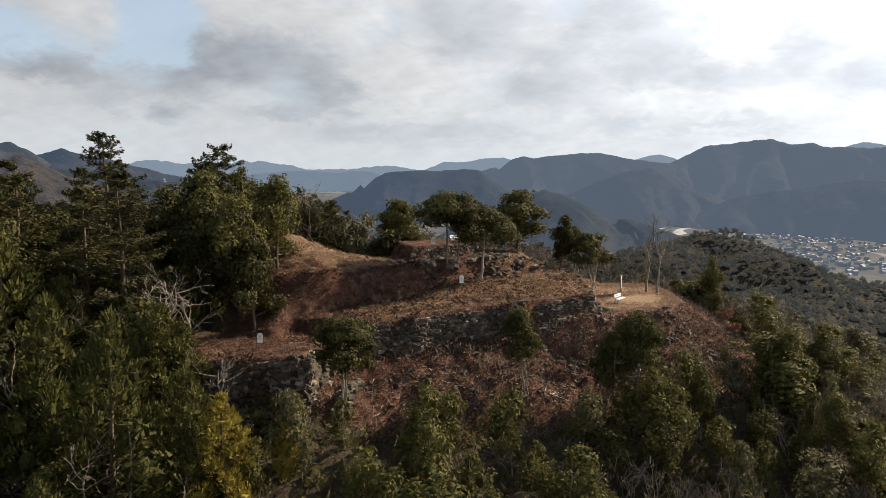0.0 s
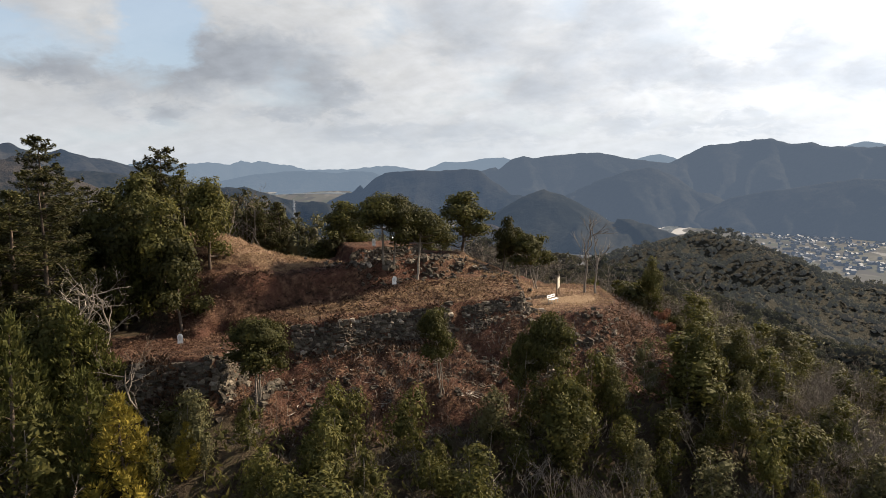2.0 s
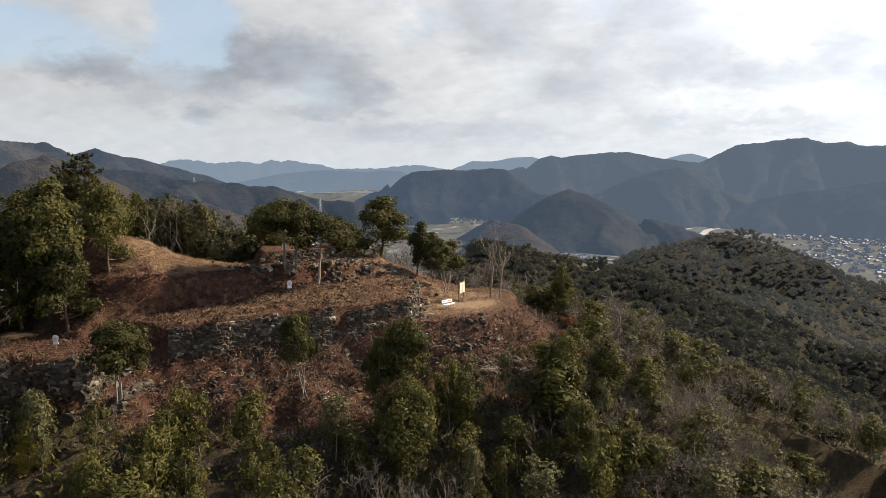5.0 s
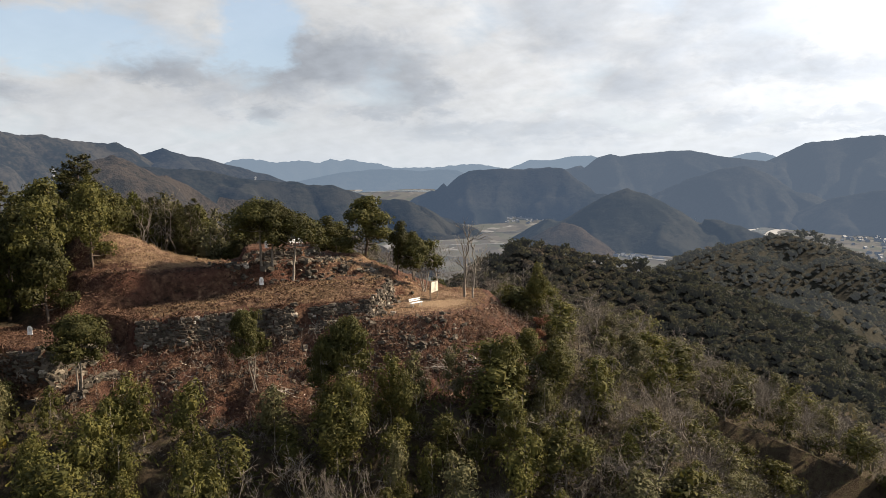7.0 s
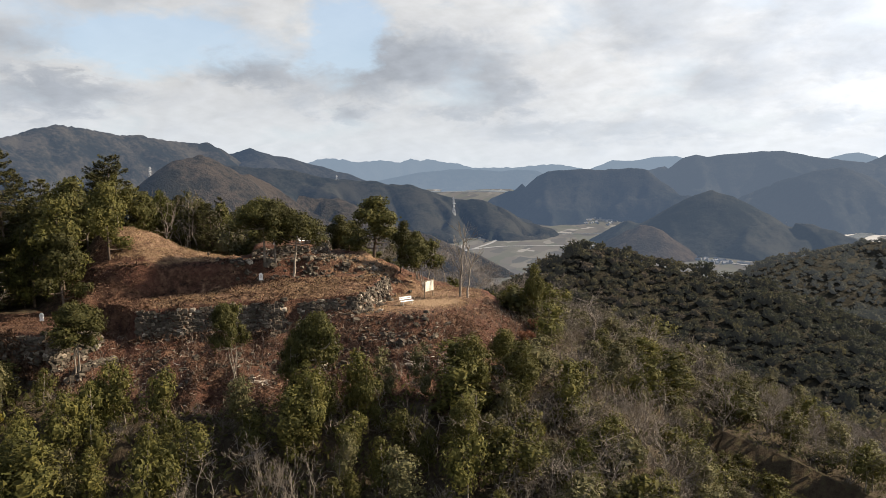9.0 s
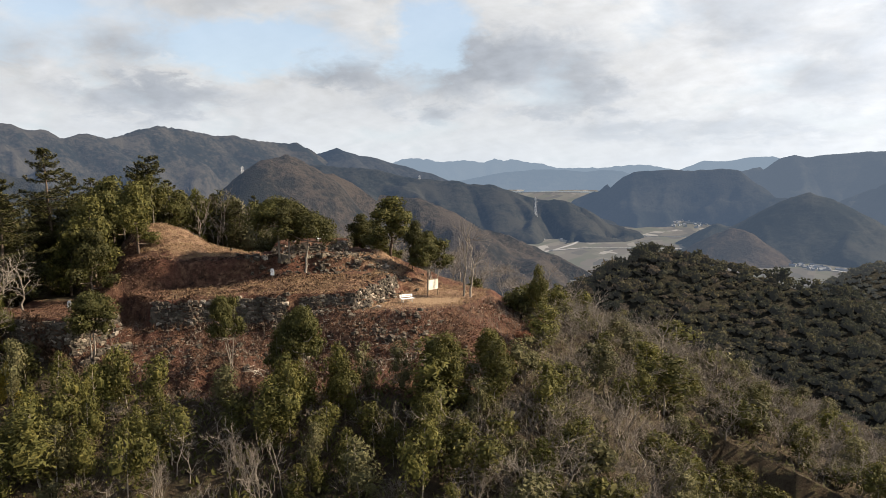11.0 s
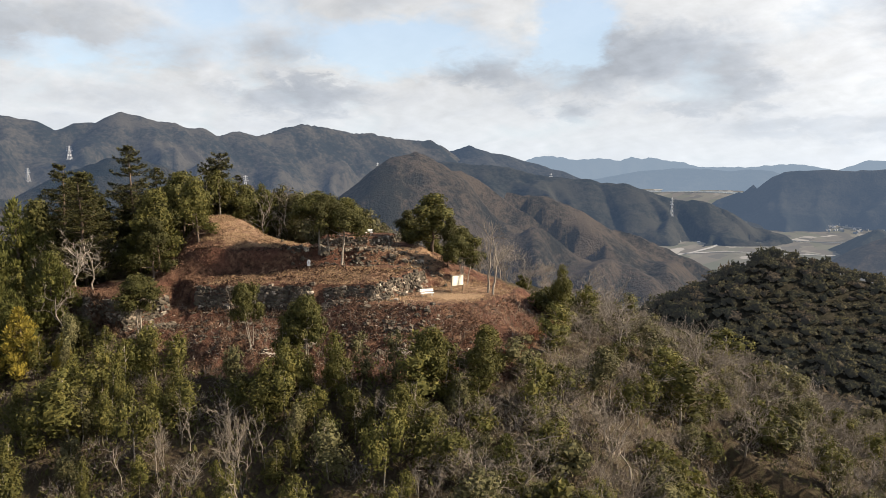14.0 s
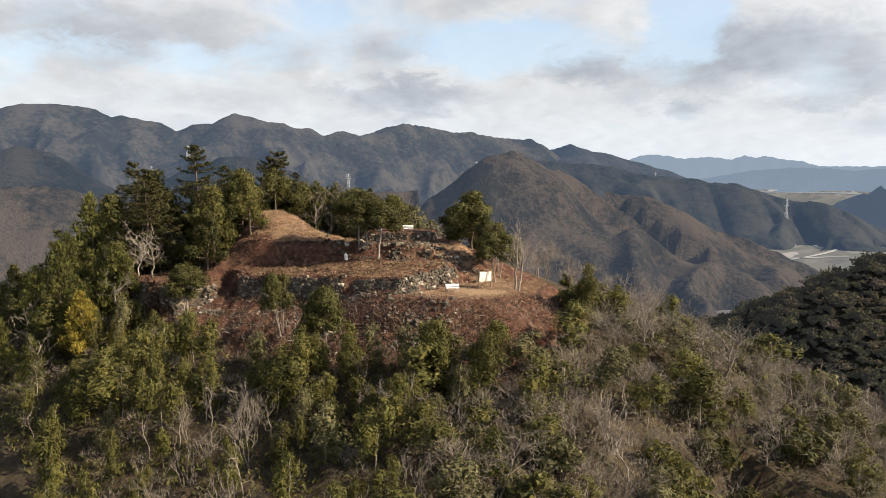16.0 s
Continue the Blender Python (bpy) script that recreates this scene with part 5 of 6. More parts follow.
# single trees that stand out
for key, x, y, top, wide, var in (
        ("broad", 0.3, 74.3, 7.6, 1.12, 0), ("broad", 1.3, 74.9, 7.8, 1.0, 1), ("broad", 3.8, 74.3, 7.7, 1.1, 0), ("tallbush", 2.6, 90.5, 6.0, 0.7, 0), ("tallbush", -5.4, 86.5, 6.4, 1.05, 1), ("tallbush", -8.2, 87.5, 6.0, 0.9, 0), ("bare", -14.6, 88, 9.4, 1.0, 0), ("bare", -12.9, 87, 9.0, 1.0, 1), ("bare", -11.5, 89.5, 9.5, 1.0, 2), ("bare", -10.0, 87.6, 10.0, 1.1, 0), ("bare", -8.6, 90.5, 9.8, 1.1, 1), ("bare", -16.5, 89.0, 9.0, 1.0, 2), ("bare", -6.8, 89.5, 9.0, 1.0, 0),
        ("tallbush", 8.8, 88.0, 8.4, 1.3, 1), ("tallbush", 13.7, 84.2, 7.0, 0.55, 0), ("clump", 17.5, 82.2, 6.6, 0.95, 1), ("clump", 15.8, 84.8, 6.4, 0.7, 0),
        ("tallbush", 3.5, 92.0, 5.5, 1.0, 0), ("broad", -10.5, 90.0, 7.0, 1.0, 2),
        ("clump", -7.9, 53.2, 7.1, 1.05, 0), ("clump", 6.6, 56.6, 7.4, 0.62, 1), ("clump", 15.4, 55.6, 9.0, 0.85, 0), ("clump", 12.8, 55.0, 7.5, 0.6, 1),
        ("leafy", -16.2, 68.4, 9.2, 0.95, 0), ("tallbush", -16.6, 61.6, 8.6, 0.9, 1), ("leafy", -18.8, 64.2, 11.0, 1.15, 1), ("tallbush", -22.5, 66.5, 10.5, 1.2, 0),
        ("fir", -33.2, 70.6, 16.2, 1.05, 0), ("pine", -25.4, 79.4, 12.2, 1.0, 0), ("pine", -27.2, 80.4, 11.0, 0.85, 1), ("fir", -26.4, 58.6, 15.2, 0.95, 2), ("fir", -20.5, 88.0, 9.0, 0.55, 0), ("fir", -17.0, 93.0, 10.0, 0.5, 1),
        ("fir", -37.5, 62.0, 15.6, 1.1, 1), ("fir", -31.0, 61.0, 13.5, 1.0, 0), ("tallbush", -36.0, 57.0, 14.0, 1.25, 0), ("tallbush", -40.0, 66.0, 14.5, 1.3, 1), ("cedar", -33.5, 54.0, 14.0, 1.2, 0),
        ("tallbush", -29.0, 73.0, 11.5, 1.2, 0), ("tallbush", -24.5, 72.5, 10.5, 1.1, 1), ("bare", -22.0, 53.6, 8.0, 1.2, 0), ("bare", -24.8, 52.4, 8.5, 1.2, 1), ("bare", -20.0, 55.5, 7.5, 1.2, 2), ("bare", -28.0, 53.0, 9.5, 1.2, 0),
        ("dead", -23.2, 54.9, 8.0, 1.2, 0),
        ("cedar", -21.3, 44.2, 12.5, 1.0, 0), ("cedar", -16.2, 44.3, 9.6, 0.85, 1), ("golden", -14.0, 44.0, 7.4, 1.25, 0), ("cedar", -26.5, 47.0, 12.0, 1.0, 1),
        ("cedar", -20.5, 50.5, 9.0, 0.9, 0), ("golden", -10.6, 46.0, 4.0, 0.6, 0),
        ("tallbare", 22.6, 79.0, 10.2, 1.15, 0), ("tallbare", 23.7, 78.2, 9.2, 1.0, 1), ("bare", 37.6, 82.0, 6.5, 0.95, 2),
        ("young", 27.2, 57.4, 6.0, 1.6, 2), ("young", 29.0, 59.0, 5.0, 1.3, 0),
        ("leafy", 27.6, 57.9, 7.4, 0.72, 0), ("leafy", 32.2, 60.4, 6.7, 0.7, 1), ("leafy", 30.6, 65.4, 5.2, 0.6, 0), ("leafy", 20.2, 54.6, 6.2, 0.55, 1), ("leafy", 28.6, 52.0, 5.6, 0.55, 0),
        ("young", 16.1, 53.8, 4.8, 0.85, 0), ("young", 24.1, 52.0, 4.6, 0.85, 1), ("young", 30.2, 48.2, 6.4, 0.95, 3), ("young", 8.4, 46.0, 4.8, 1.1, 2), ("young", 8.2, 41.4, 7.4, 1.0, 3),
        ("young", 0.2, 40.4, 6.4, 1.4, 0), ("young", 32.6, 59.0, 4.6, 0.9, 1), ("cedar", 38.0, 54.0, 5.0, 0.62, 0), ("young", 45.5, 78.8, 6.4, 1.9, 2), ("young", 45.6, 102.5, 6.6, 1.9, 0),
        ("young", 16.0, 48.8, 4.4, 0.95, 1), ("young", 20.4, 51.0, 4.0, 0.8, 3), ("young", 13.5, 53.9, 4.4, 0.8, 2), ("cedar", -2.0, 48.2, 4.6, 0.62, 1), ("young", 15.5, 50.4, 5.6, 1.0, 0),
        ("young", 11.7, 49.8, 3.8, 0.8, 1), ("young", -12.6, 49.4, 4.2, 1.0, 2), ("cedar", -19.2, 51.6, 7.6, 0.75, 1), ("young", 38.0, 64.6, 5.4, 1.2, 0), ("young", -1.8, 41.2, 5.4, 1.2, 3),
        ("young", 20.5, 46.2, 3.2, 0.7, 2), ("olive", 25.5, 47.0, 4.6, 1.0, 0), ("shrub", 16.0, 102.7, 2.4, 1.0, 2), ("leafy", 30.8, 81.3, 8.0, 0.52, 1)):
    base = {"broad": 7.5, "clump": 7.0, "tallbush": 9.0, "leafy": 9.0, "fir": 15.0, "dead": 6.0, "cedar": 11.0, "golden": 7.0, "bare": 7.5, "tallbare": 8.0, "young": 6.0, "pine": 12.0, "olive": 6.0, "shrub": 2.6}[key]
    place(key, x, y, top / base, wide, variant=var, turn=(x * 37 + y * 11) % 360)

TAKEN = [(-8, 53), (6.6, 56.6), (15.4, 55.6), (27.2, 57.4), (-15, 62.4), (-18.8, 64.2), (-14.2, 44), (-16.2, 44.3), (-21.3, 44.2)]
CLEARED = [(-24, 53), (-13, 50), (-6, 48.6), (8, 53.0), (17, 57.5), (24, 60.5), (30, 65), (30, 80), (24, 92), (8, 90), (-6, 84), (-19, 80), (-18, 64), (-24, 60)]


def scatter(zone, cell, mix, seed, keep=1.0, hole=None):
    """Fill a zone with trees at uneven spacing; mix: (kind, share, least, most, width)."""
    rng = random.Random(seed)
    xs, ys = [p[0] for p in zone], [p[1] for p in zone]
    x = min(xs)
    while x < max(xs):
        y = min(ys)
        while y < max(ys):
            px, py = x + rng.uniform(0, cell), y + rng.uniform(0, cell)
            y += cell
            pick, h, turn = rng.random(), rng.random(), rng.uniform(0, 360)
            if rng.random() > keep or inside(np.array([px]), np.array([py]), zone)[0] < 0 or inside(np.array([px]), np.array([py]), CLEARED)[0] > 0:
                continue
            if hole and inside(np.array([px]), np.array([py]), hole)[0] > 0:
                continue
            if any((px - a) ** 2 + (py - b) ** 2 < 2.0 for a, b in TAKEN):
                continue
            for key, share, lo, hi, w in mix:
                pick -= share
                if pick <= 0:
                    s = lo + (hi - lo) * h
                    place(key, px, py, s, s * w, turn, rng.randrange(9))
                    break
        x += cell


random.seed(5)
BARE_PATCH = [(5, 37), (14, 33), (25, 33), (26, 45), (20, 48.5), (9, 45.5)]
FRONT = [(-13, 36), (4, 32), (20, 20), (42, 20), (38, 36), (34, 44), (31, 60), (22, 59), (16, 55.5), (8, 52.5), (-7, 50.5), (-13, 52)]
scatter(FRONT, 2.6, (("young", 0.58, 0.45, 1.05, 0.85), ("olive", 0.20, 0.4, 0.95, 0.85), ("barebush", 0.10, 0.6, 1.0, 0.9), ("bare", 0.06, 0.55, 0.85, 0.8), ("shrub", 0.06, 0.5, 1.0, 1.0)), 21, 0.66, BARE_PATCH)
scatter(BARE_PATCH, 2.7, (("barebush", 0.50, 0.6, 1.05, 0.8), ("bare", 0.28, 0.55, 0.9, 0.7), ("young", 0.22, 0.4, 0.8, 0.7)), 28, 0.8)
scatter([(38, 26), (56, 30), (74, 50), (70, 112), (26, 112), (26, 84), (33, 80), (33, 66), (29, 60)], 3.4,
        (("barebush", 0.24, 0.6, 1.0, 1.1), ("bare", 0.26, 0.55, 1.0, 1.15), ("shrub", 0.20, 0.7, 1.7, 1.2), ("olive", 0.18, 0.4, 0.9, 1.3), ("young", 0.12, 0.6, 1.0, 1.3)), 22)
scatter([(36, 38), (60, 42), (66, 72), (50, 72), (40, 60), (36, 50)], 3.1,
        (("barebush", 0.34, 0.7, 1.1, 1.2), ("bare", 0.22, 0.6, 1.0, 1.2), ("olive", 0.26, 0.5, 0.9, 1.4), ("young", 0.18, 0.5, 0.9, 1.3)), 29, 0.9)
scatter([(-46, 36), (-13, 36), (-14, 52), (-24, 53), (-22, 64), (-21, 80), (-20, 86), (-46, 98)], 3.3,
        (("cedar", 0.27, 0.5, 0.9, 1.1), ("tallbush", 0.30, 0.65, 1.1, 0.95), ("fir", 0.08, 0.5, 0.85, 1.0), ("bare", 0.17, 0.8, 1.2, 1.0), ("young", 0.18, 0.7, 1.3, 1.1)), 23, 0.74)
scatter([(8, 92), (24, 90), (22, 104), (8, 106)], 3.2,
        (("bare", 0.55, 0.5, 0.9, 0.9), ("barebush", 0.45, 0.5, 0.9, 0.9)), 26, 0.7)
scatter([(-24, 80), (-6, 87), (6, 92), (8, 106), (-24, 108)], 3.2,
        (("bare", 0.40, 0.8, 1.15, 0.9), ("barebush", 0.16, 0.8, 1.2, 0.9), ("tallbush", 0.22, 0.4, 0.7, 1.0), ("olive", 0.10, 0.8, 1.2, 1.0), ("shrub", 0.12, 0.8, 1.3, 1.0)), 24, 0.85)
scatter([(-25, 82), (-12, 82.5), (-5, 87), (-1, 91), (-2, 99), (-25, 102)], 2.7,
        (("bare", 0.36, 1.0, 1.4, 0.8), ("tallbush", 0.26, 0.75, 1.1, 0.75), ("fir", 0.10, 0.5, 0.72, 0.8), ("olive", 0.28, 1.15, 1.7, 0.9)), 27, 0.9)
scatter([(23, 60), (31, 62), (33, 80), (27, 84), (25.5, 72)], 2.1,
        (("russet", 0.5, 0.5, 1.0, 1.0), ("shrub", 0.25, 0.4, 0.9, 1.0), ("barebush", 0.25, 0.4, 0.6, 1.0)), 25, 0.85)


# ---- undergrowth ----
def undergrowth(name, label, zone, n, mat, size, slim, lift, seed, spread=0.45, hole=None, rise=1.0):
    """A mat of single fronds, stems or twigs over the ground of a zone."""
    rng = np.random.default_rng(seed)
    xs, ys = np.array(zone).T
    x, y = rng.uniform(xs.min(), xs.max(), n * 3), rng.uniform(ys.min(), ys.max(), n * 3)
    ok = (inside(x, y, zone) > 0) & (noise2(x * 0.5, y * 0.5, seed, 3) + rng.normal(0, 0.35, n * 3) > -0.25)
    if hole:
        ok &= inside(x, y, hole) < 0
    x, y = x[ok][:n], y[ok][:n]
    z = height(x, y)
    k = rng.random(len(x)) ** 1.5 * lift
    g = Geo()
    up = rng.normal(0, spread, (len(x), 3))
    up[:, 2] = rise if spread < 1.1 else 0.5 * rise
    up /= np.linalg.norm(up, axis=1, keepdims=True)
    s = size * rng.uniform(0.5, 1.4, (len(x), 1))
    side = np.cross(up, rng.normal(0, 1, (len(x), 3)))
    side /= np.linalg.norm(side, axis=1, keepdims=True) + 1e-9
    p = np.stack([x, y, z + k], 1)
    g.add(np.stack([p - up * s * 0.15, p + up * s * 0.45 + side * s * slim * 0.5, p + up * s + side * s * 0.25, p + up * s * 0.4 - side * s * slim * 0.5], 1).reshape(-1, 3), np.arange(len(x) * 4).reshape(-1, 4))
    ob = new(name, mesh_np(name, np.concatenate(g.v), np.concatenate(g.q), MAT[mat]))
    return tagged(ob, label, "undergrowth", kind="stuff")


def twig_cloud(name, label, zone, count, mat, r, per, seed, lift=(0.5, 2.5), length=0.8):
    """Interlaced bare twigs of a thicket nobody could count."""
    rng = np.random.default_rng(seed)
    xs, ys = np.array(zone).T
    x, y = rng.uniform(xs.min(), xs.max(), count * 4), rng.uniform(ys.min(), ys.max(), count * 4)
    ok = (inside(x, y, zone) > 0) & (inside(x, y, CLEARED) < 0)
    x, y = x[ok][:count], y[ok][:count]
    c = np.stack([x, y, height(x, y) + rng.uniform(*lift, len(x))], 1)
    rr = rng.uniform(0.6, 1.2, (len(x), 1)) * r
    d = rng.normal(0, 1, (len(x), per, 3))
    d /= np.linalg.norm(d, axis=2, keepdims=True)
    d[..., 2] = np.abs(d[..., 2]) * 0.9
    p = (c[:, None] + d * (rr * rng.uniform(0.25, 1.0, (len(x), per)) ** 0.6)[..., None]).reshape(-1, 3)
    way = (d + rng.normal(0, 0.55, d.shape)).reshape(-1, 3)
    way[:, 2] += 0.35
    way /= np.linalg.norm(way, axis=1, keepdims=True)
    s = length * rng.uniform(0.5, 1.4, (len(p), 1))
    side = np.cross(way, rng.normal(0, 1, way.shape))
    side /= np.linalg.norm(side, axis=1, keepdims=True) + 1e-9
    v = np.stack([p - way * s * 0.5 - side * 0.016, p - way * s * 0.5 + side * 0.016, p + way * s * 0.5], 1).reshape(-1, 3)
    ob = new(name, mesh_np(name, v, np.arange(len(v)).reshape(-1, 3), MAT[mat]))
    return tagged(ob, label, "thicket", kind="stuff")


SLOPE = [(-10, 52), (-6, 50), (8, 53), (17, 56), (27, 58), (32, 66), (30, 82), (25.5, 80), (25.5, 74), (22, 68), (15, 66), (14.5, 67.3), (-6.5, 60.4), (-9.5, 58)]
undergrowth("dead_fern", "dead red-brown fern over the cut slope", SLOPE, 39000, "dead_fern", 0.17, 0.34, 0.08, 401, 1.2)
undergrowth("dead_fern_bank", "dead brown fern on the terrace banks", [(-13, 63), (-10, 64), (-2, 69.5), (3, 72.5), (8, 77), (11, 82), (6, 84), (4, 82), (-4, 78), (-12, 72), (-22, 70)], 9750, "dead_fern", 0.18, 0.32, 0.05, 402, 1.2)
undergrowth("dead_fern_lower", "dead brown fern on the lower terrace", [(-23, 53), (-12, 53.6), (-10, 58), (-12, 62), (-20, 64)], 6750, "dead_fern", 0.18, 0.32, 0.05, 403, 1.2)
undergrowth("wall_top_grass", "dry grass hanging over the terrace walls", [(-6.6, 60.3), (14.6, 67.3), (14.4, 68.2), (-6.8, 61.4)], 3200, "dead_fern", 0.30, 0.24, 0.05, 414, 1.2)
undergrowth("dry_grass", "dry straw-coloured grass on the terraces", [(-6, 61.2), (14.3, 68), (14, 77), (5, 74), (-3, 69), (-10, 64)], 11200, "dry_grass", 0.22, 0.14, 0.0, 404, 0.8)
undergrowth("dry_grass_mound", "dry straw-coloured grass on the mound", [(-21, 70), (-10, 67), (-3, 74), (-6, 80), (-18, 80)], 10800, "dry_grass", 0.24, 0.14, 0.0, 405, 0.7)
undergrowth("dry_grass_side", "dry grass above the side wall", [(6, 77), (14.2, 76), (14.5, 84), (9, 88), (7, 84)], 2600, "dry_grass", 0.24, 0.18, 0.0, 420, 1.0)
undergrowth("mound_fern", "brown fern on the mound", [(-24, 70), (-10, 67), (-3, 74), (-6, 80), (-22, 82)], 13200, "dead_fern", 0.15, 0.30, 0.03, 421, 1.2)
# the bank's shade is put in as dense dark fronds
undergrowth("bank_bramble", "dark fronds added for the shade on the steep terrace bank", [(-13, 64.6), (-10, 65.2), (-2, 70), (1.5, 74), (4.5, 75.4), (4, 77), (-0.5, 75.2), (-3.2, 71.8), (-10.5, 67.2), (-13.5, 66.8)], 4500, "bramble", 0.34, 0.34, 0.1, 423, 1.2)
undergrowth("dry_grass_bench", "dry grass round the bench", [(14.5, 66.5), (20, 67.4), (24, 71), (25.5, 77), (24, 85), (14.5, 86)], 3500, "dry_grass", 0.24, 0.16, 0.0, 406, 0.7, [(17, 72), (21, 72), (23.4, 75), (22.6, 77.4), (19, 76), (17, 74.4)])
undergrowth("corner_fern", "red-brown fern on the bank beside the long wall", [(-16, 59.5), (-9.6, 58.5), (-6.4, 60.4), (-6.2, 62.6), (-9.5, 66), (-14, 67.5), (-20, 66)], 9100, "dead_fern", 0.26, 0.32, 0.1, 424, 1.2)
# added over both wall feet for overhanging shrubs, and to darken them as shade
undergrowth("wall_bramble", "dark bramble at the foot of the lower wall", [(-23, 51.2), (-11, 52.0), (-11.2, 53.3), (-23, 52.7)], 2600, "bramble", 0.5, 0.36, 0.8, 425, 1.0)
undergrowth("terrace_bramble", "dark bramble at the foot of the long wall", [(-6.8, 58.6), (7, 63.2), (6.4, 64.8), (-7, 60.2)], 1800, "bramble", 0.42, 0.36, 0.3, 426, 1.0)
undergrowth("bramble", "dark tangled bramble in the hollows of the slope", SLOPE, 14400, "bramble", 0.30, 0.36, 0.3, 415, 1.2)
undergrowth("terrace_fern", "brown fern tufts on the long terrace", [(-8, 62), (14, 68.6), (14, 77), (6, 75), (-3, 69.5), (-10, 64.5)], 11700, "dead_fern", 0.15, 0.3, 0.04, 417, 1.2)
undergrowth("terrace_weeds", "dark weedy patches on the long terrace", [(-8, 62), (14, 68.6), (14, 77), (6, 75), (-3, 69.5), (-10, 64.5)], 2200, "bramble", 0.36, 0.34, 0.06, 427, 1.2)
undergrowth("cut_debris", "pale cut sticks lying on the slope", SLOPE, 900, "dead_wood", 0.63, 0.07, 0.12, 419, 3.0)
undergrowth("brush_stems", "thin cut stems standing on the slope", SLOPE, 3500, "twig", 1.1, 0.035, 0.1, 407, 0.45)
undergrowth("thicket_floor", "dark undergrowth between the young trees", [(-46, 36), (4, 32), (20, 20), (44, 20), (36, 44), (31, 60), (22, 60), (8, 53), (-10, 51), (-24, 53), (-30, 70), (-46, 80)], 16000, "evergreen", 0.55, 0.42, 0.9, 408, 0.9)
undergrowth("slope_twigs", "pale dry stems on the side of the hill", [(40, 24), (58, 30), (76, 50), (74, 112), (26, 112), (26, 84), (33, 80), (33, 66), (29, 60)], 4500, "twig", 0.9, 0.06, 0.8, 416, 0.8)
undergrowth("slope_floor", "dull undergrowth on the side of the hill", [(40, 24), (58, 30), (76, 50), (74, 112), (26, 112), (26, 84), (33, 80), (33, 66), (29, 60)], 12000, "olive", 0.55, 0.40, 0.9, 409, 0.9)
twig_cloud("bare_thicket", "grey-brown tangle of bare twigs on the slope", [(40, 24), (58, 30), (78, 50), (76, 118), (24, 112), (25, 86), (32, 80), (33, 66), (29, 60)], 1500, "twig", 1.9, 80, 411, (0.6, 3.0))
twig_cloud("bare_thicket_front", "grey tangle of bare twigs in the thicket", [(-46, 36), (4, 32), (20, 20), (42, 20), (33, 46), (30, 62), (20, 59), (8, 53), (-8, 51), (-14, 52), (-30, 60)], 180, "twig", 1.5, 60, 412, (0.3, 1.6))
twig_cloud("bare_thicket_ridge", "brown haze of bare twigs behind the summit", [(-34, 84), (-6, 90), (6, 94), (24, 92), (22, 110), (-34, 116)], 240, "twig", 1.8, 90, 413, (1.5, 5.0))


# ---- woods on the opposite ridge ----
def crown_template(seed, dense):
    """A far crown: sprays over three or four rounded heads round one inner core."""
    rng = np.random.default_rng(seed)
    g = Geo()
    g.core((0, 0, 0.3), np.array([0.5, 0.5, 0.46]), rng, 5, 3)
    for h in range(4):
        c = np.array([rng.normal(0, 0.32), rng.normal(0, 0.32), 0.34 + 0.3 * rng.random()]) if h else np.array([0, 0, 0.5])
        rr = rng.uniform(0.34, 0.5) if h else 0.56
        n = max(dense // 4, 1)
        d = rng.normal(0, 1, (n, 3))
        d /= np.linalg.norm(d, axis=1, keepdims=True)
        d[:, 2] = np.abs(d[:, 2]) - 0.3
        g.sprays(c + d * rr * rng.uniform(0.55, 1.15, (n, 1)), 0.35 * d + rng.normal(0, 0.5, (n, 3)) + [0, 0, 0.25], rng, 0.26, 0.8)
    return np.concatenate(g.v), g.faces()


def far_woods(name, label, count, zone, size, dense, seed, mat="crowns", lowest=-150):
    rng = np.random.default_rng(seed)
    temps = [crown_template(seed + i, dense) for i in range(5)]
    xs, ys = np.array(zone).T
    ring = np.roll(np.array(zone, float), -1, axis=0)
    area = abs(np.sum(xs * ring[:, 1] - ys * ring[:, 0])) / 2
    cell = math.sqrt(area / count)
    gx, gy = np.meshgrid(np.arange(xs.min(), xs.max(), cell), np.arange(ys.min(), ys.max(), cell), indexing="ij")
    P = np.stack([gx.ravel(), gy.ravel()], 1) + rng.uniform(-0.6, 0.6, (gx.size, 2)) * cell
    z = height(P[:, 0], P[:, 1])
    ok = (inside(P[:, 0], P[:, 1], zone) > 0) & (z > lowest)
    P, z = P[ok], z[ok]
    patch = noise2(P[:, 0] / 45, P[:, 1] / 45, seed, 3)
    vs, qs, ts, tones, n = [], [], [], [], 0
    for i in range(len(P)):
        v, q = temps[i % 5]
        s = size * rng.choice([0.55, 0.75, 1.0, 1.0, 1.3, 1.75]) * rng.uniform(0.85, 1.15)
        c, d = math.cos(i * 1.7), math.sin(i * 1.7)
        slim = rng.random() < 0.10
        w = v * ([s * 0.7, s * 0.7, s * 1.35] if slim else [s, s, s * rng.uniform(0.6, 1.05)])
        w = np.stack([w[:, 0] * c - w[:, 1] * d, w[:, 0] * d + w[:, 1] * c, w[:, 2]], 1) + [P[i, 0], P[i, 1], z[i] - 0.05 * s]
        vs.append(w)
        qs.append(q[0] + n)
        ts.append(q[1] + n)
        # tone also goes by y: sunlit near slope lighter, backlit far ridge darker
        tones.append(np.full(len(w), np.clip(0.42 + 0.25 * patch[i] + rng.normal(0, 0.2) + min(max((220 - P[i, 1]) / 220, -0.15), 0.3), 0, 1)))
        n += len(w)
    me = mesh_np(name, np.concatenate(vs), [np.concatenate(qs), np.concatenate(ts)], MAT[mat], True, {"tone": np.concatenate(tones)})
    tagged(new(name, me), label, "woods", kind="stuff")


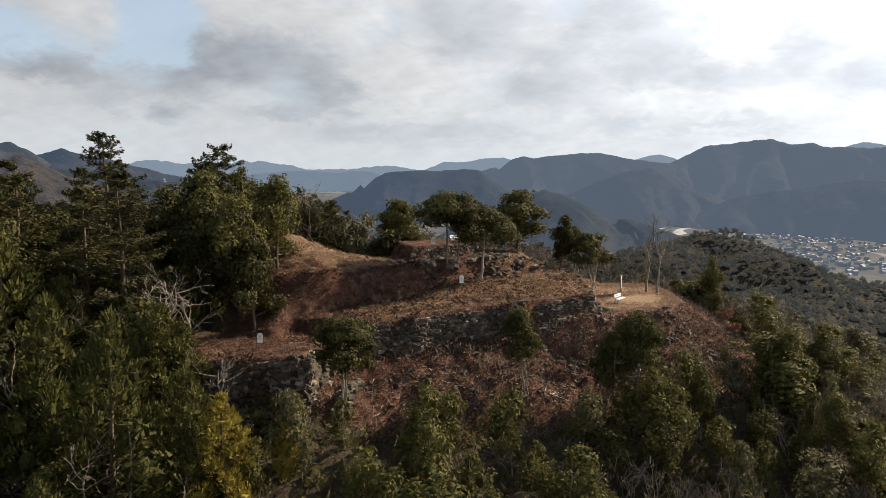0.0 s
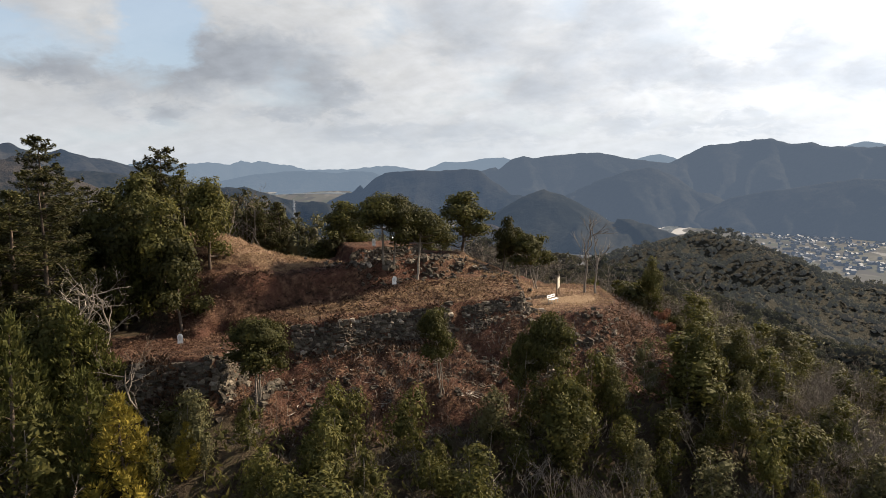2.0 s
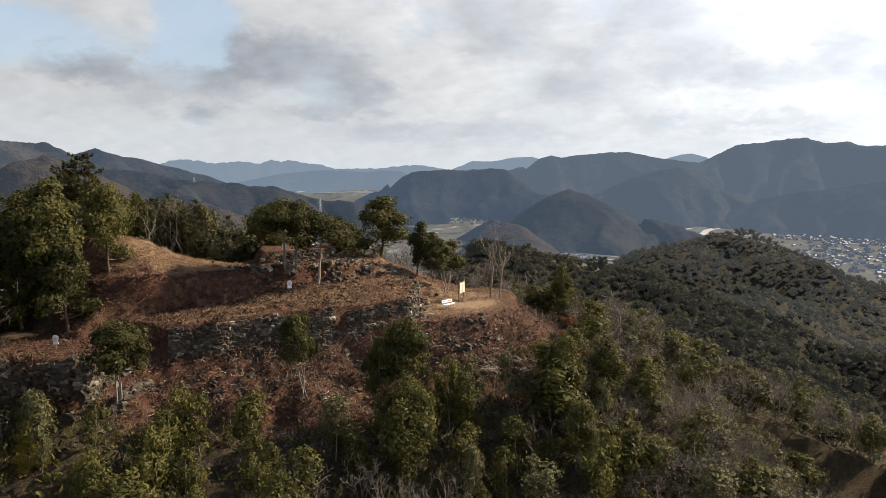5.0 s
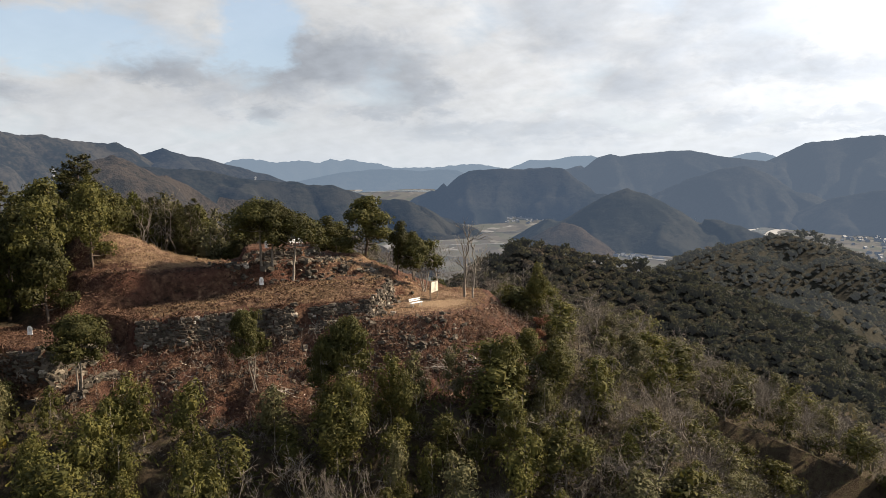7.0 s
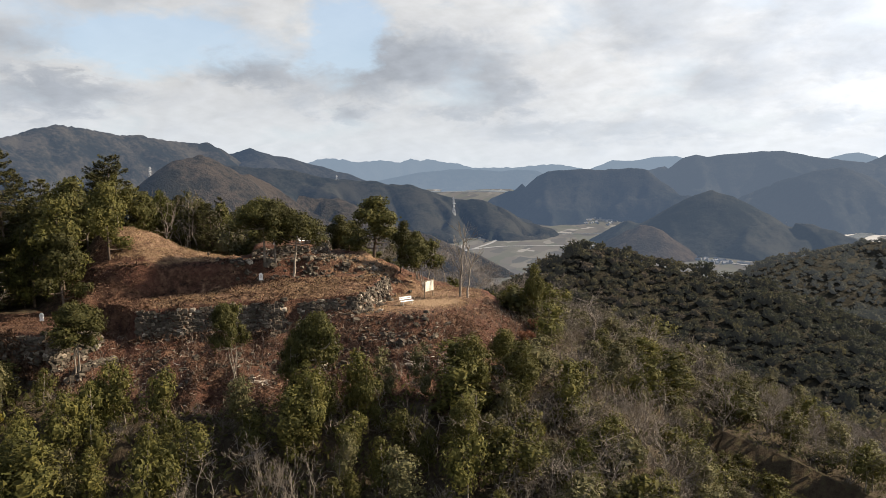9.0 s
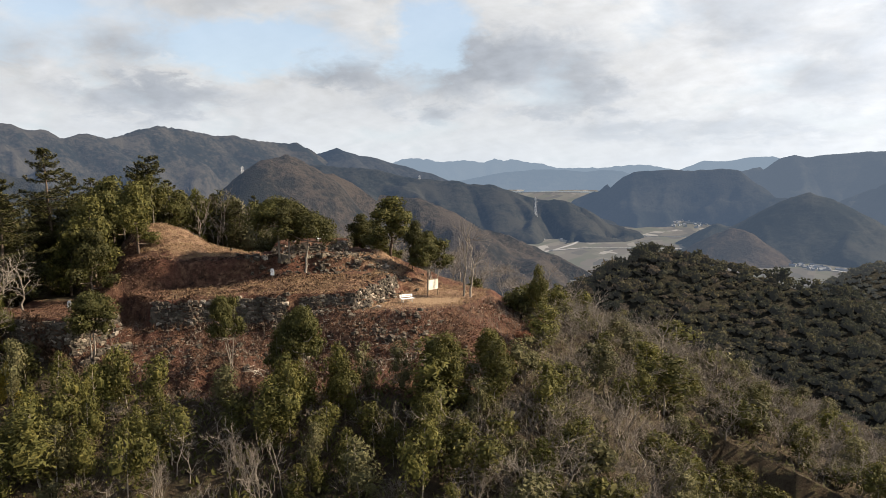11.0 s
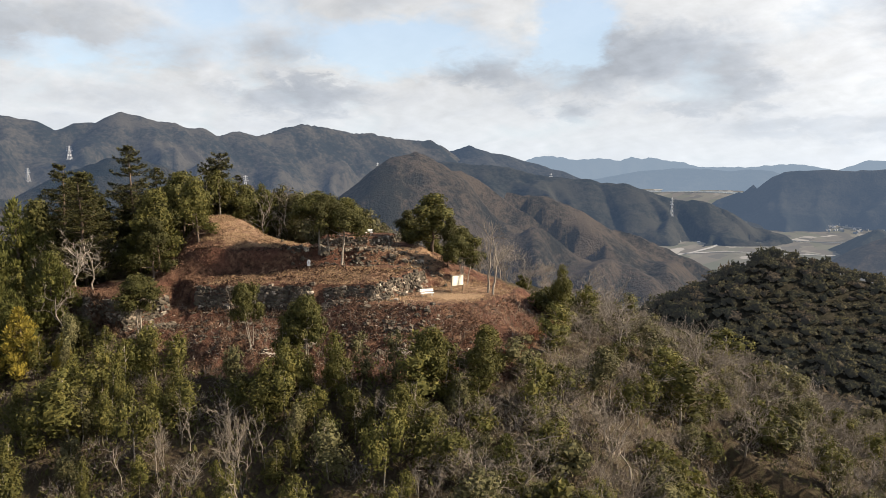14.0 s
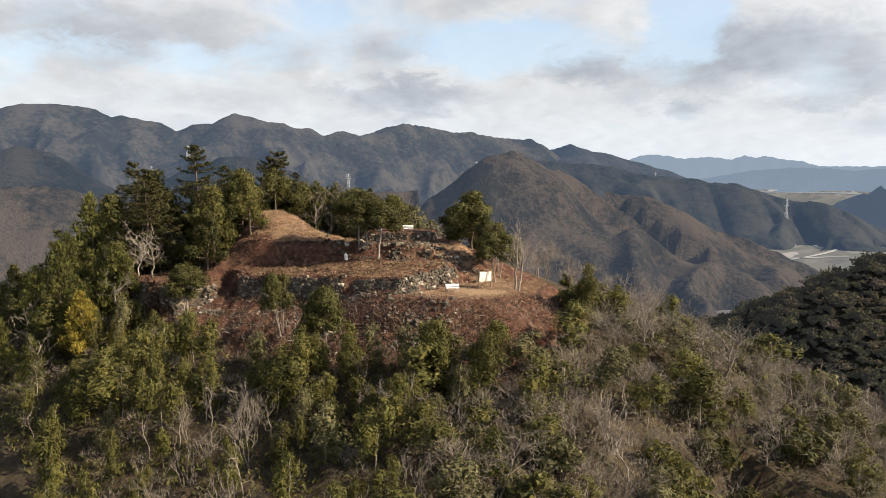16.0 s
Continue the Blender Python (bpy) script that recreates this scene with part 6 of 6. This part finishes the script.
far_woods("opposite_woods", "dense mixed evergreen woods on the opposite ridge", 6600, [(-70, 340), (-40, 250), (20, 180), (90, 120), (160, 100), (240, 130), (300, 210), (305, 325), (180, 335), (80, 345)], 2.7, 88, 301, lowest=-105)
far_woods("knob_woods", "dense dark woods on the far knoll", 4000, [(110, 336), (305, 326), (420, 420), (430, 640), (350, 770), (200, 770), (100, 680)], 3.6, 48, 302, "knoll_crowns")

# ---- ruined terrace walls ----
def stone_mesh(seed):
    rng = random.Random(seed)
    bm = bmesh.new()
    bmesh.ops.create_cube(bm, size=1.0)
    bmesh.ops.bevel(bm, geom=list(bm.edges), offset=0.17, segments=1, affect="EDGES")
    for v in bm.verts:
        v.co += Vector([rng.uniform(-0.17, 0.17) for _ in range(3)])
    me = bpy.data.meshes.new("stone")
    bm.to_mesh(me)
    bm.free()
    me.materials.append(MAT["stone"])
    return me


STONES = [stone_mesh(s) for s in range(10)]


def stone(parent, m, rng, name="stone"):
    ob = new(name, STONES[rng.randrange(len(STONES))])
    ob.parent = parent
    ob.matrix_basis = m
    return ob


def stone_wall(name, label, a, b, seed, size=0.42, most=300, gap=None, foot=1.4, head=0.5, thick=0.5):
    """Dry courses of rough stone on the steep face below the line from a to b (its open side to the right of a to b)."""
    rng = random.Random(seed)
    root = tagged(empty(name), label, "wall", kind="structure")
    ax, ay = a
    length = math.hypot(b[0] - ax, b[1] - ay)
    ux, uy = (b[0] - ax) / length, (b[1] - ay) / length
    nx, ny = uy, -ux
    turn = math.degrees(math.atan2(uy, ux))
    offs = np.linspace(-0.8, 2.0, 57)
    made = 0
    z0 = min(level(ax + ux * s + nx * foot, ay + uy * s + ny * foot) for s in np.linspace(0, length, 12)) - 0.1
    z1 = max(level(ax + ux * s - nx * head, ay + uy * s - ny * head) for s in np.linspace(0, length, 12))
    z = z0
    while z < z1 and made < most:
        tall = size * rng.uniform(0.62, 0.95)
        s = rng.uniform(-0.2, 0.2)
        while s < length and made < most:
            wide = size * rng.uniform(0.55, 1.7)
            c = s + wide / 2
            s += wide * 0.97
            if gap and gap[0] < c < gap[1]:
                continue
            px, py = ax + ux * c, ay + uy * c
            low, high = level(px + nx * foot, py + ny * foot), level(px - nx * head, py - ny * head)
            zc = z + tall / 2 + rng.uniform(-0.1, 0.1)
            if zc < low - 0.1 or zc > high - 0.18 + 0.3 * noise.noise((c * 0.6, seed, 0.0)):
                continue
            prof = levels(px + nx * offs, py + ny * offs)
            hit = np.argmax(prof < zc)
            o = offs[hit] if prof[hit] < zc else 0.0
            o += rng.uniform(-0.04, 0.05) - 0.12
            m = pose(px + nx * o, py + ny * o, zc, rng.uniform(-4, 4), rng.uniform(-9, 9), turn + rng.uniform(-6, 6)) @ Matrix.Diagonal((wide * 1.10, thick * rng.uniform(0.9, 1.1), tall * rng.uniform(1.0, 1.35), 1))
            stone(root, m, rng)
            made += 1
        z += tall * 0.93
    return root


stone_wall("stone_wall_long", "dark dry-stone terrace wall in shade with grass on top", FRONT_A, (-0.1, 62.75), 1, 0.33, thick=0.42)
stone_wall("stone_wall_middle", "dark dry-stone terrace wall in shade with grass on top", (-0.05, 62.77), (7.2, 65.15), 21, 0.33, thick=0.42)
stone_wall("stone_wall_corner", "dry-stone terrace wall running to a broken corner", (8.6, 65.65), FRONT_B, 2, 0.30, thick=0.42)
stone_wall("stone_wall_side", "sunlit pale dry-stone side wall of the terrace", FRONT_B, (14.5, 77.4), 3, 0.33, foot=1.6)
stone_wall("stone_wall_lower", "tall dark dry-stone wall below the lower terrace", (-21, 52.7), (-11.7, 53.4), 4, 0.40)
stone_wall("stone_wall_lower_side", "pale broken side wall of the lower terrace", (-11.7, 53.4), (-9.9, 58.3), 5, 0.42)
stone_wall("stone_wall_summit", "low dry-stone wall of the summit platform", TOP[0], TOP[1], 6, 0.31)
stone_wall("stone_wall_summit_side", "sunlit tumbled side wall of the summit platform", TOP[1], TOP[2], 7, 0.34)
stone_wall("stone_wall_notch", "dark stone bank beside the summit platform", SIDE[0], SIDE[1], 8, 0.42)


def stones_at(label, group, count, seed, spots, lo=0.25, hi=0.7, joined=""):
    """Loose stones lying about given spots: (x, y, spread x, spread y); small rubble is one joined object."""
    rng = random.Random(seed)
    v, f, n = [], [], 0
    for i in range(count):
        x, y, sx, sy = spots[i % len(spots)]
        x, y = x + rng.gauss(0, sx), y + rng.gauss(0, sy)
        s = rng.uniform(lo, hi)
        m = pose(x, y, level(x, y) + s * 0.12, rng.uniform(-25, 25), rng.uniform(-25, 25), rng.uniform(0, 360)) @ Matrix.Diagonal((s * rng.uniform(0.9, 1.5), s, s * rng.uniform(0.6, 0.9), 1))
        if not joined:
            tagged(stone(None, m, rng, "fallen_stone"), label, "stone", group)
            continue
        me = STONES[rng.randrange(len(STONES))]
        v += [m @ p.co for p in me.vertices]
        f += [[n + k for k in p.vertices] for p in me.polygons]
        n += len(me.vertices)
    if joined:
        me = bpy.data.meshes.new(joined)
        me.from_pydata(v, [], f)
        me.materials.append(MAT["stone"])
        tagged(new(joined, me), label, "rubble", kind="stuff")


stones_at("pale fallen wall stone lying on the slope", "fallen stones of the broken wall", 75, 11,
          [(-8.0 + 0.10 * i, 52.6 + 0.46 * i, 0.28, 0.2) for i in range(10)], 0.28, 0.6)
stones_at("small loose stones over the bank below the summit", "", 420, 12, [(0, 75.5, 3, 1.2), (5, 77.5, 2, 1.5), (6.5, 80.5, 1.0, 1.5), (-3, 73, 1.5, 1.0), (12, 80, 2.0, 2.5)], 0.14, 0.42, "bank_rubble")
stones_at("small loose stones scattered over the brown slope", "", 500, 16, [(20, 64, 3, 1.6), (14, 61, 3, 1.6), (6, 59, 4, 1.8), (24, 65, 3, 1.6), (-3, 56.5, 3, 1.6)], 0.1, 0.3, "slope_rubble")
stones_at("dark boulder in the tumbled bank below the summit", "bank boulders", 30, 15, [(0.5, 74.6, 1.8, 0.7), (4.6, 76.4, 1.5, 0.8), (6.8, 78.8, 0.8, 1.0), (-2.0, 73.6, 1.0, 0.8)], 0.3, 0.75)
stones_at("fallen stone at the terrace corner", "corner stones", 40, 13, [(15.2, 67.6, 0.6, 0.8), (15.0, 72, 0.4, 3.0), (7.3, 64.6, 0.6, 0.5)], 0.25, 0.6)
stones_at("rock jutting from the brown slope", "slope rocks", 130, 14, [(20.2, 64.2, 0.8, 0.8), (22.5, 66.5, 1.5, 1.2), (17.5, 62.5, 3.5, 1.8), (8, 60, 4, 1.8), (-11, 53.6, 0.7, 0.8), (24, 64, 3, 1.5), (3, 57.5, 4, 1.5)], 0.18, 0.55)


# ---- benches, boards, signs ----
def bench(x, y, turn, label, scale=1.0):
    root = tagged(empty("park_bench"), label, "bench", "white benches")
    for i in range(3):
        bm = bmesh.new()
        box(bm, 0, -0.19 + 0.15 * i, 0.43, 1.65, 0.125, 0.05, 0.012)
        part("seat_slat", bm, MAT["white"], root)
    for z in (0.62, 0.80):
        bm = bmesh.new()
        box(bm, 0, 0.27 + (z - 0.6) * 0.25, z, 1.65, 0.04, 0.13, 0.012, pose(0, 0, 0, -12))
        part("back_slat", bm, MAT["white"], root)
    for sx in (-0.6, 0.6):
        bm = bmesh.new()
        box(bm, sx, -0.17, 0.2, 0.07, 0.07, 0.42, 0.01)
        box(bm, sx, 0.20, 0.2, 0.07, 0.07, 0.42, 0.01)
        box(bm, sx, 0.0, 0.385, 0.07, 0.44, 0.05, 0.01)
        box(bm, sx, 0.27, 0.62, 0.06, 0.05, 0.5, 0.01, pose(0, 0, 0, -12))
        part("leg_frame", bm, MAT["concrete"], root)
    root.matrix_basis = pose(x, y, level(x, y), 0, 0, turn) @ Matrix.Scale(scale, 4)
    return root


bench(18.1, 72.6, 52, "white slatted bench with a back on the terrace", 0.97)
bench(1.4, 82.6, 45, "white bench on the summit platform")


def info_board(x, y, turn):
    root = tagged(empty("information_board"), "cream information board on two timber posts", "sign board")
    for sx in (-0.95, 0.95):
        bm = bmesh.new()
        box(bm, sx, 0, 1.1, 0.11, 0.11, 2.3, 0.015)
        part("post", bm, MAT["wood"], root)
    bm = bmesh.new()
    box(bm, 0, -0.07, 1.42, 1.78, 0.05, 1.15, 0.01)
    panel = part("panel", bm, MAT["board"], root, "cream printed panel")
    bm = bmesh.new()
    for i in range(7):
        box(bm, -0.1 + 0.05 * (i % 3), -0.101, 1.78 - 0.12 * i, 0.95 - 0.12 * (i % 3), 0.008, 0.03)
    part("print", bm, MAT["ink"], panel, "rows of grey print bars")
    bm = bmesh.new()
    box(bm, 0, 0, 2.06, 2.1, 0.14, 0.08, 0.015)
    part("top_rail", bm, MAT["wood"], root)
    root.matrix_basis = pose(x, y, level(x, y) - 0.05, 0, 0, turn)


info_board(19.3, 77.3, 74)


def sign_post(x, y, turn, label, tall=1.15):
    root = tagged(empty("sign_post"), label, "sign", "white marker signs")
    bm = bmesh.new()
    box(bm, 0, 0.03, tall * 0.4, 0.07, 0.05, tall * 0.9, 0.01)
    part("post", bm, MAT["wood"], root)
    bm = bmesh.new()
    made = box(bm, 0, -0.015, tall - 0.32, 0.46, 0.03, 0.8)
    top = [v for v in made if v.co.z > tall - 0.1]
    for v in top:
        v.co.x *= 0.6
    box(bm, 0, -0.015, tall - 0.2, 0.46, 0.03, 0.3, 0.008)
    plate = part("plate", bm, MAT["white"], root, "white plate with a tapered top")
    bm = bmesh.new()
    for i in range(3):
        box(bm, -0.06 + 0.06 * i, -0.034, tall - 0.3, 0.022, 0.006, 0.34)
    part("print", bm, MAT["ink"], plate, "upright bars of faded print")
    root.matrix_basis = pose(x, y, level(x, y) - 0.03, 0, 0, turn)


sign_post(-15.0, 57.0, 12, "white marker sign on the lower terrace", 1.2)
sign_post(1.7, 70.6, 16, "white marker sign at the foot of the rubble bank", 1.2)
sign_post(-1.3, 79.8, 25, "small white sign on the summit platform", 0.9)


def branch_pile(x, y, turn, count, seed, label):
    rng = np.random.default_rng(seed)
    g = Geo()
    for i in range(count):
        a = rng.normal(0, 0.8)
        p = np.array([rng.normal(0, 0.5), rng.normal(0, 0.45), 0.08 + 0.35 * rng.random()])
        d = np.array([math.cos(a), math.sin(a), rng.normal(0, 0.08)])
        l = rng.uniform(0.4, 1.3)
        g.tube(bent(p - d * l, p + d * l, rng, 0.05, 4), np.linspace(0.026, 0.012, 4), 5)
    ob = new("branch_pile", mesh_np("branch_pile", np.concatenate(g.v), np.concatenate(g.q), MAT["dead_wood"], True))
    dz = 0.5 * (level(x + 1, y) - level(x - 1, y))
    ob.matrix_basis = pose(x, y, level(x, y), 0, -math.degrees(math.atan(dz)) * math.cos(radians(turn)), turn)
    tagged(ob, label, "brushwood", "brushwood piles", "stuff")


branch_pile(26.0, 63.5, 10, 34, 1, "pile of pale cut branches on the slope")
branch_pile(22.0, 62.4, -20, 18, 2, "pile of pale cut branches on the slope")
branch_pile(30.5, 55.5, 30, 16, 3, "heap of bleached fallen branches among the trees")
branch_pile(9.0, 57.5, 15, 14, 4, "heap of bleached fallen branches among the trees")
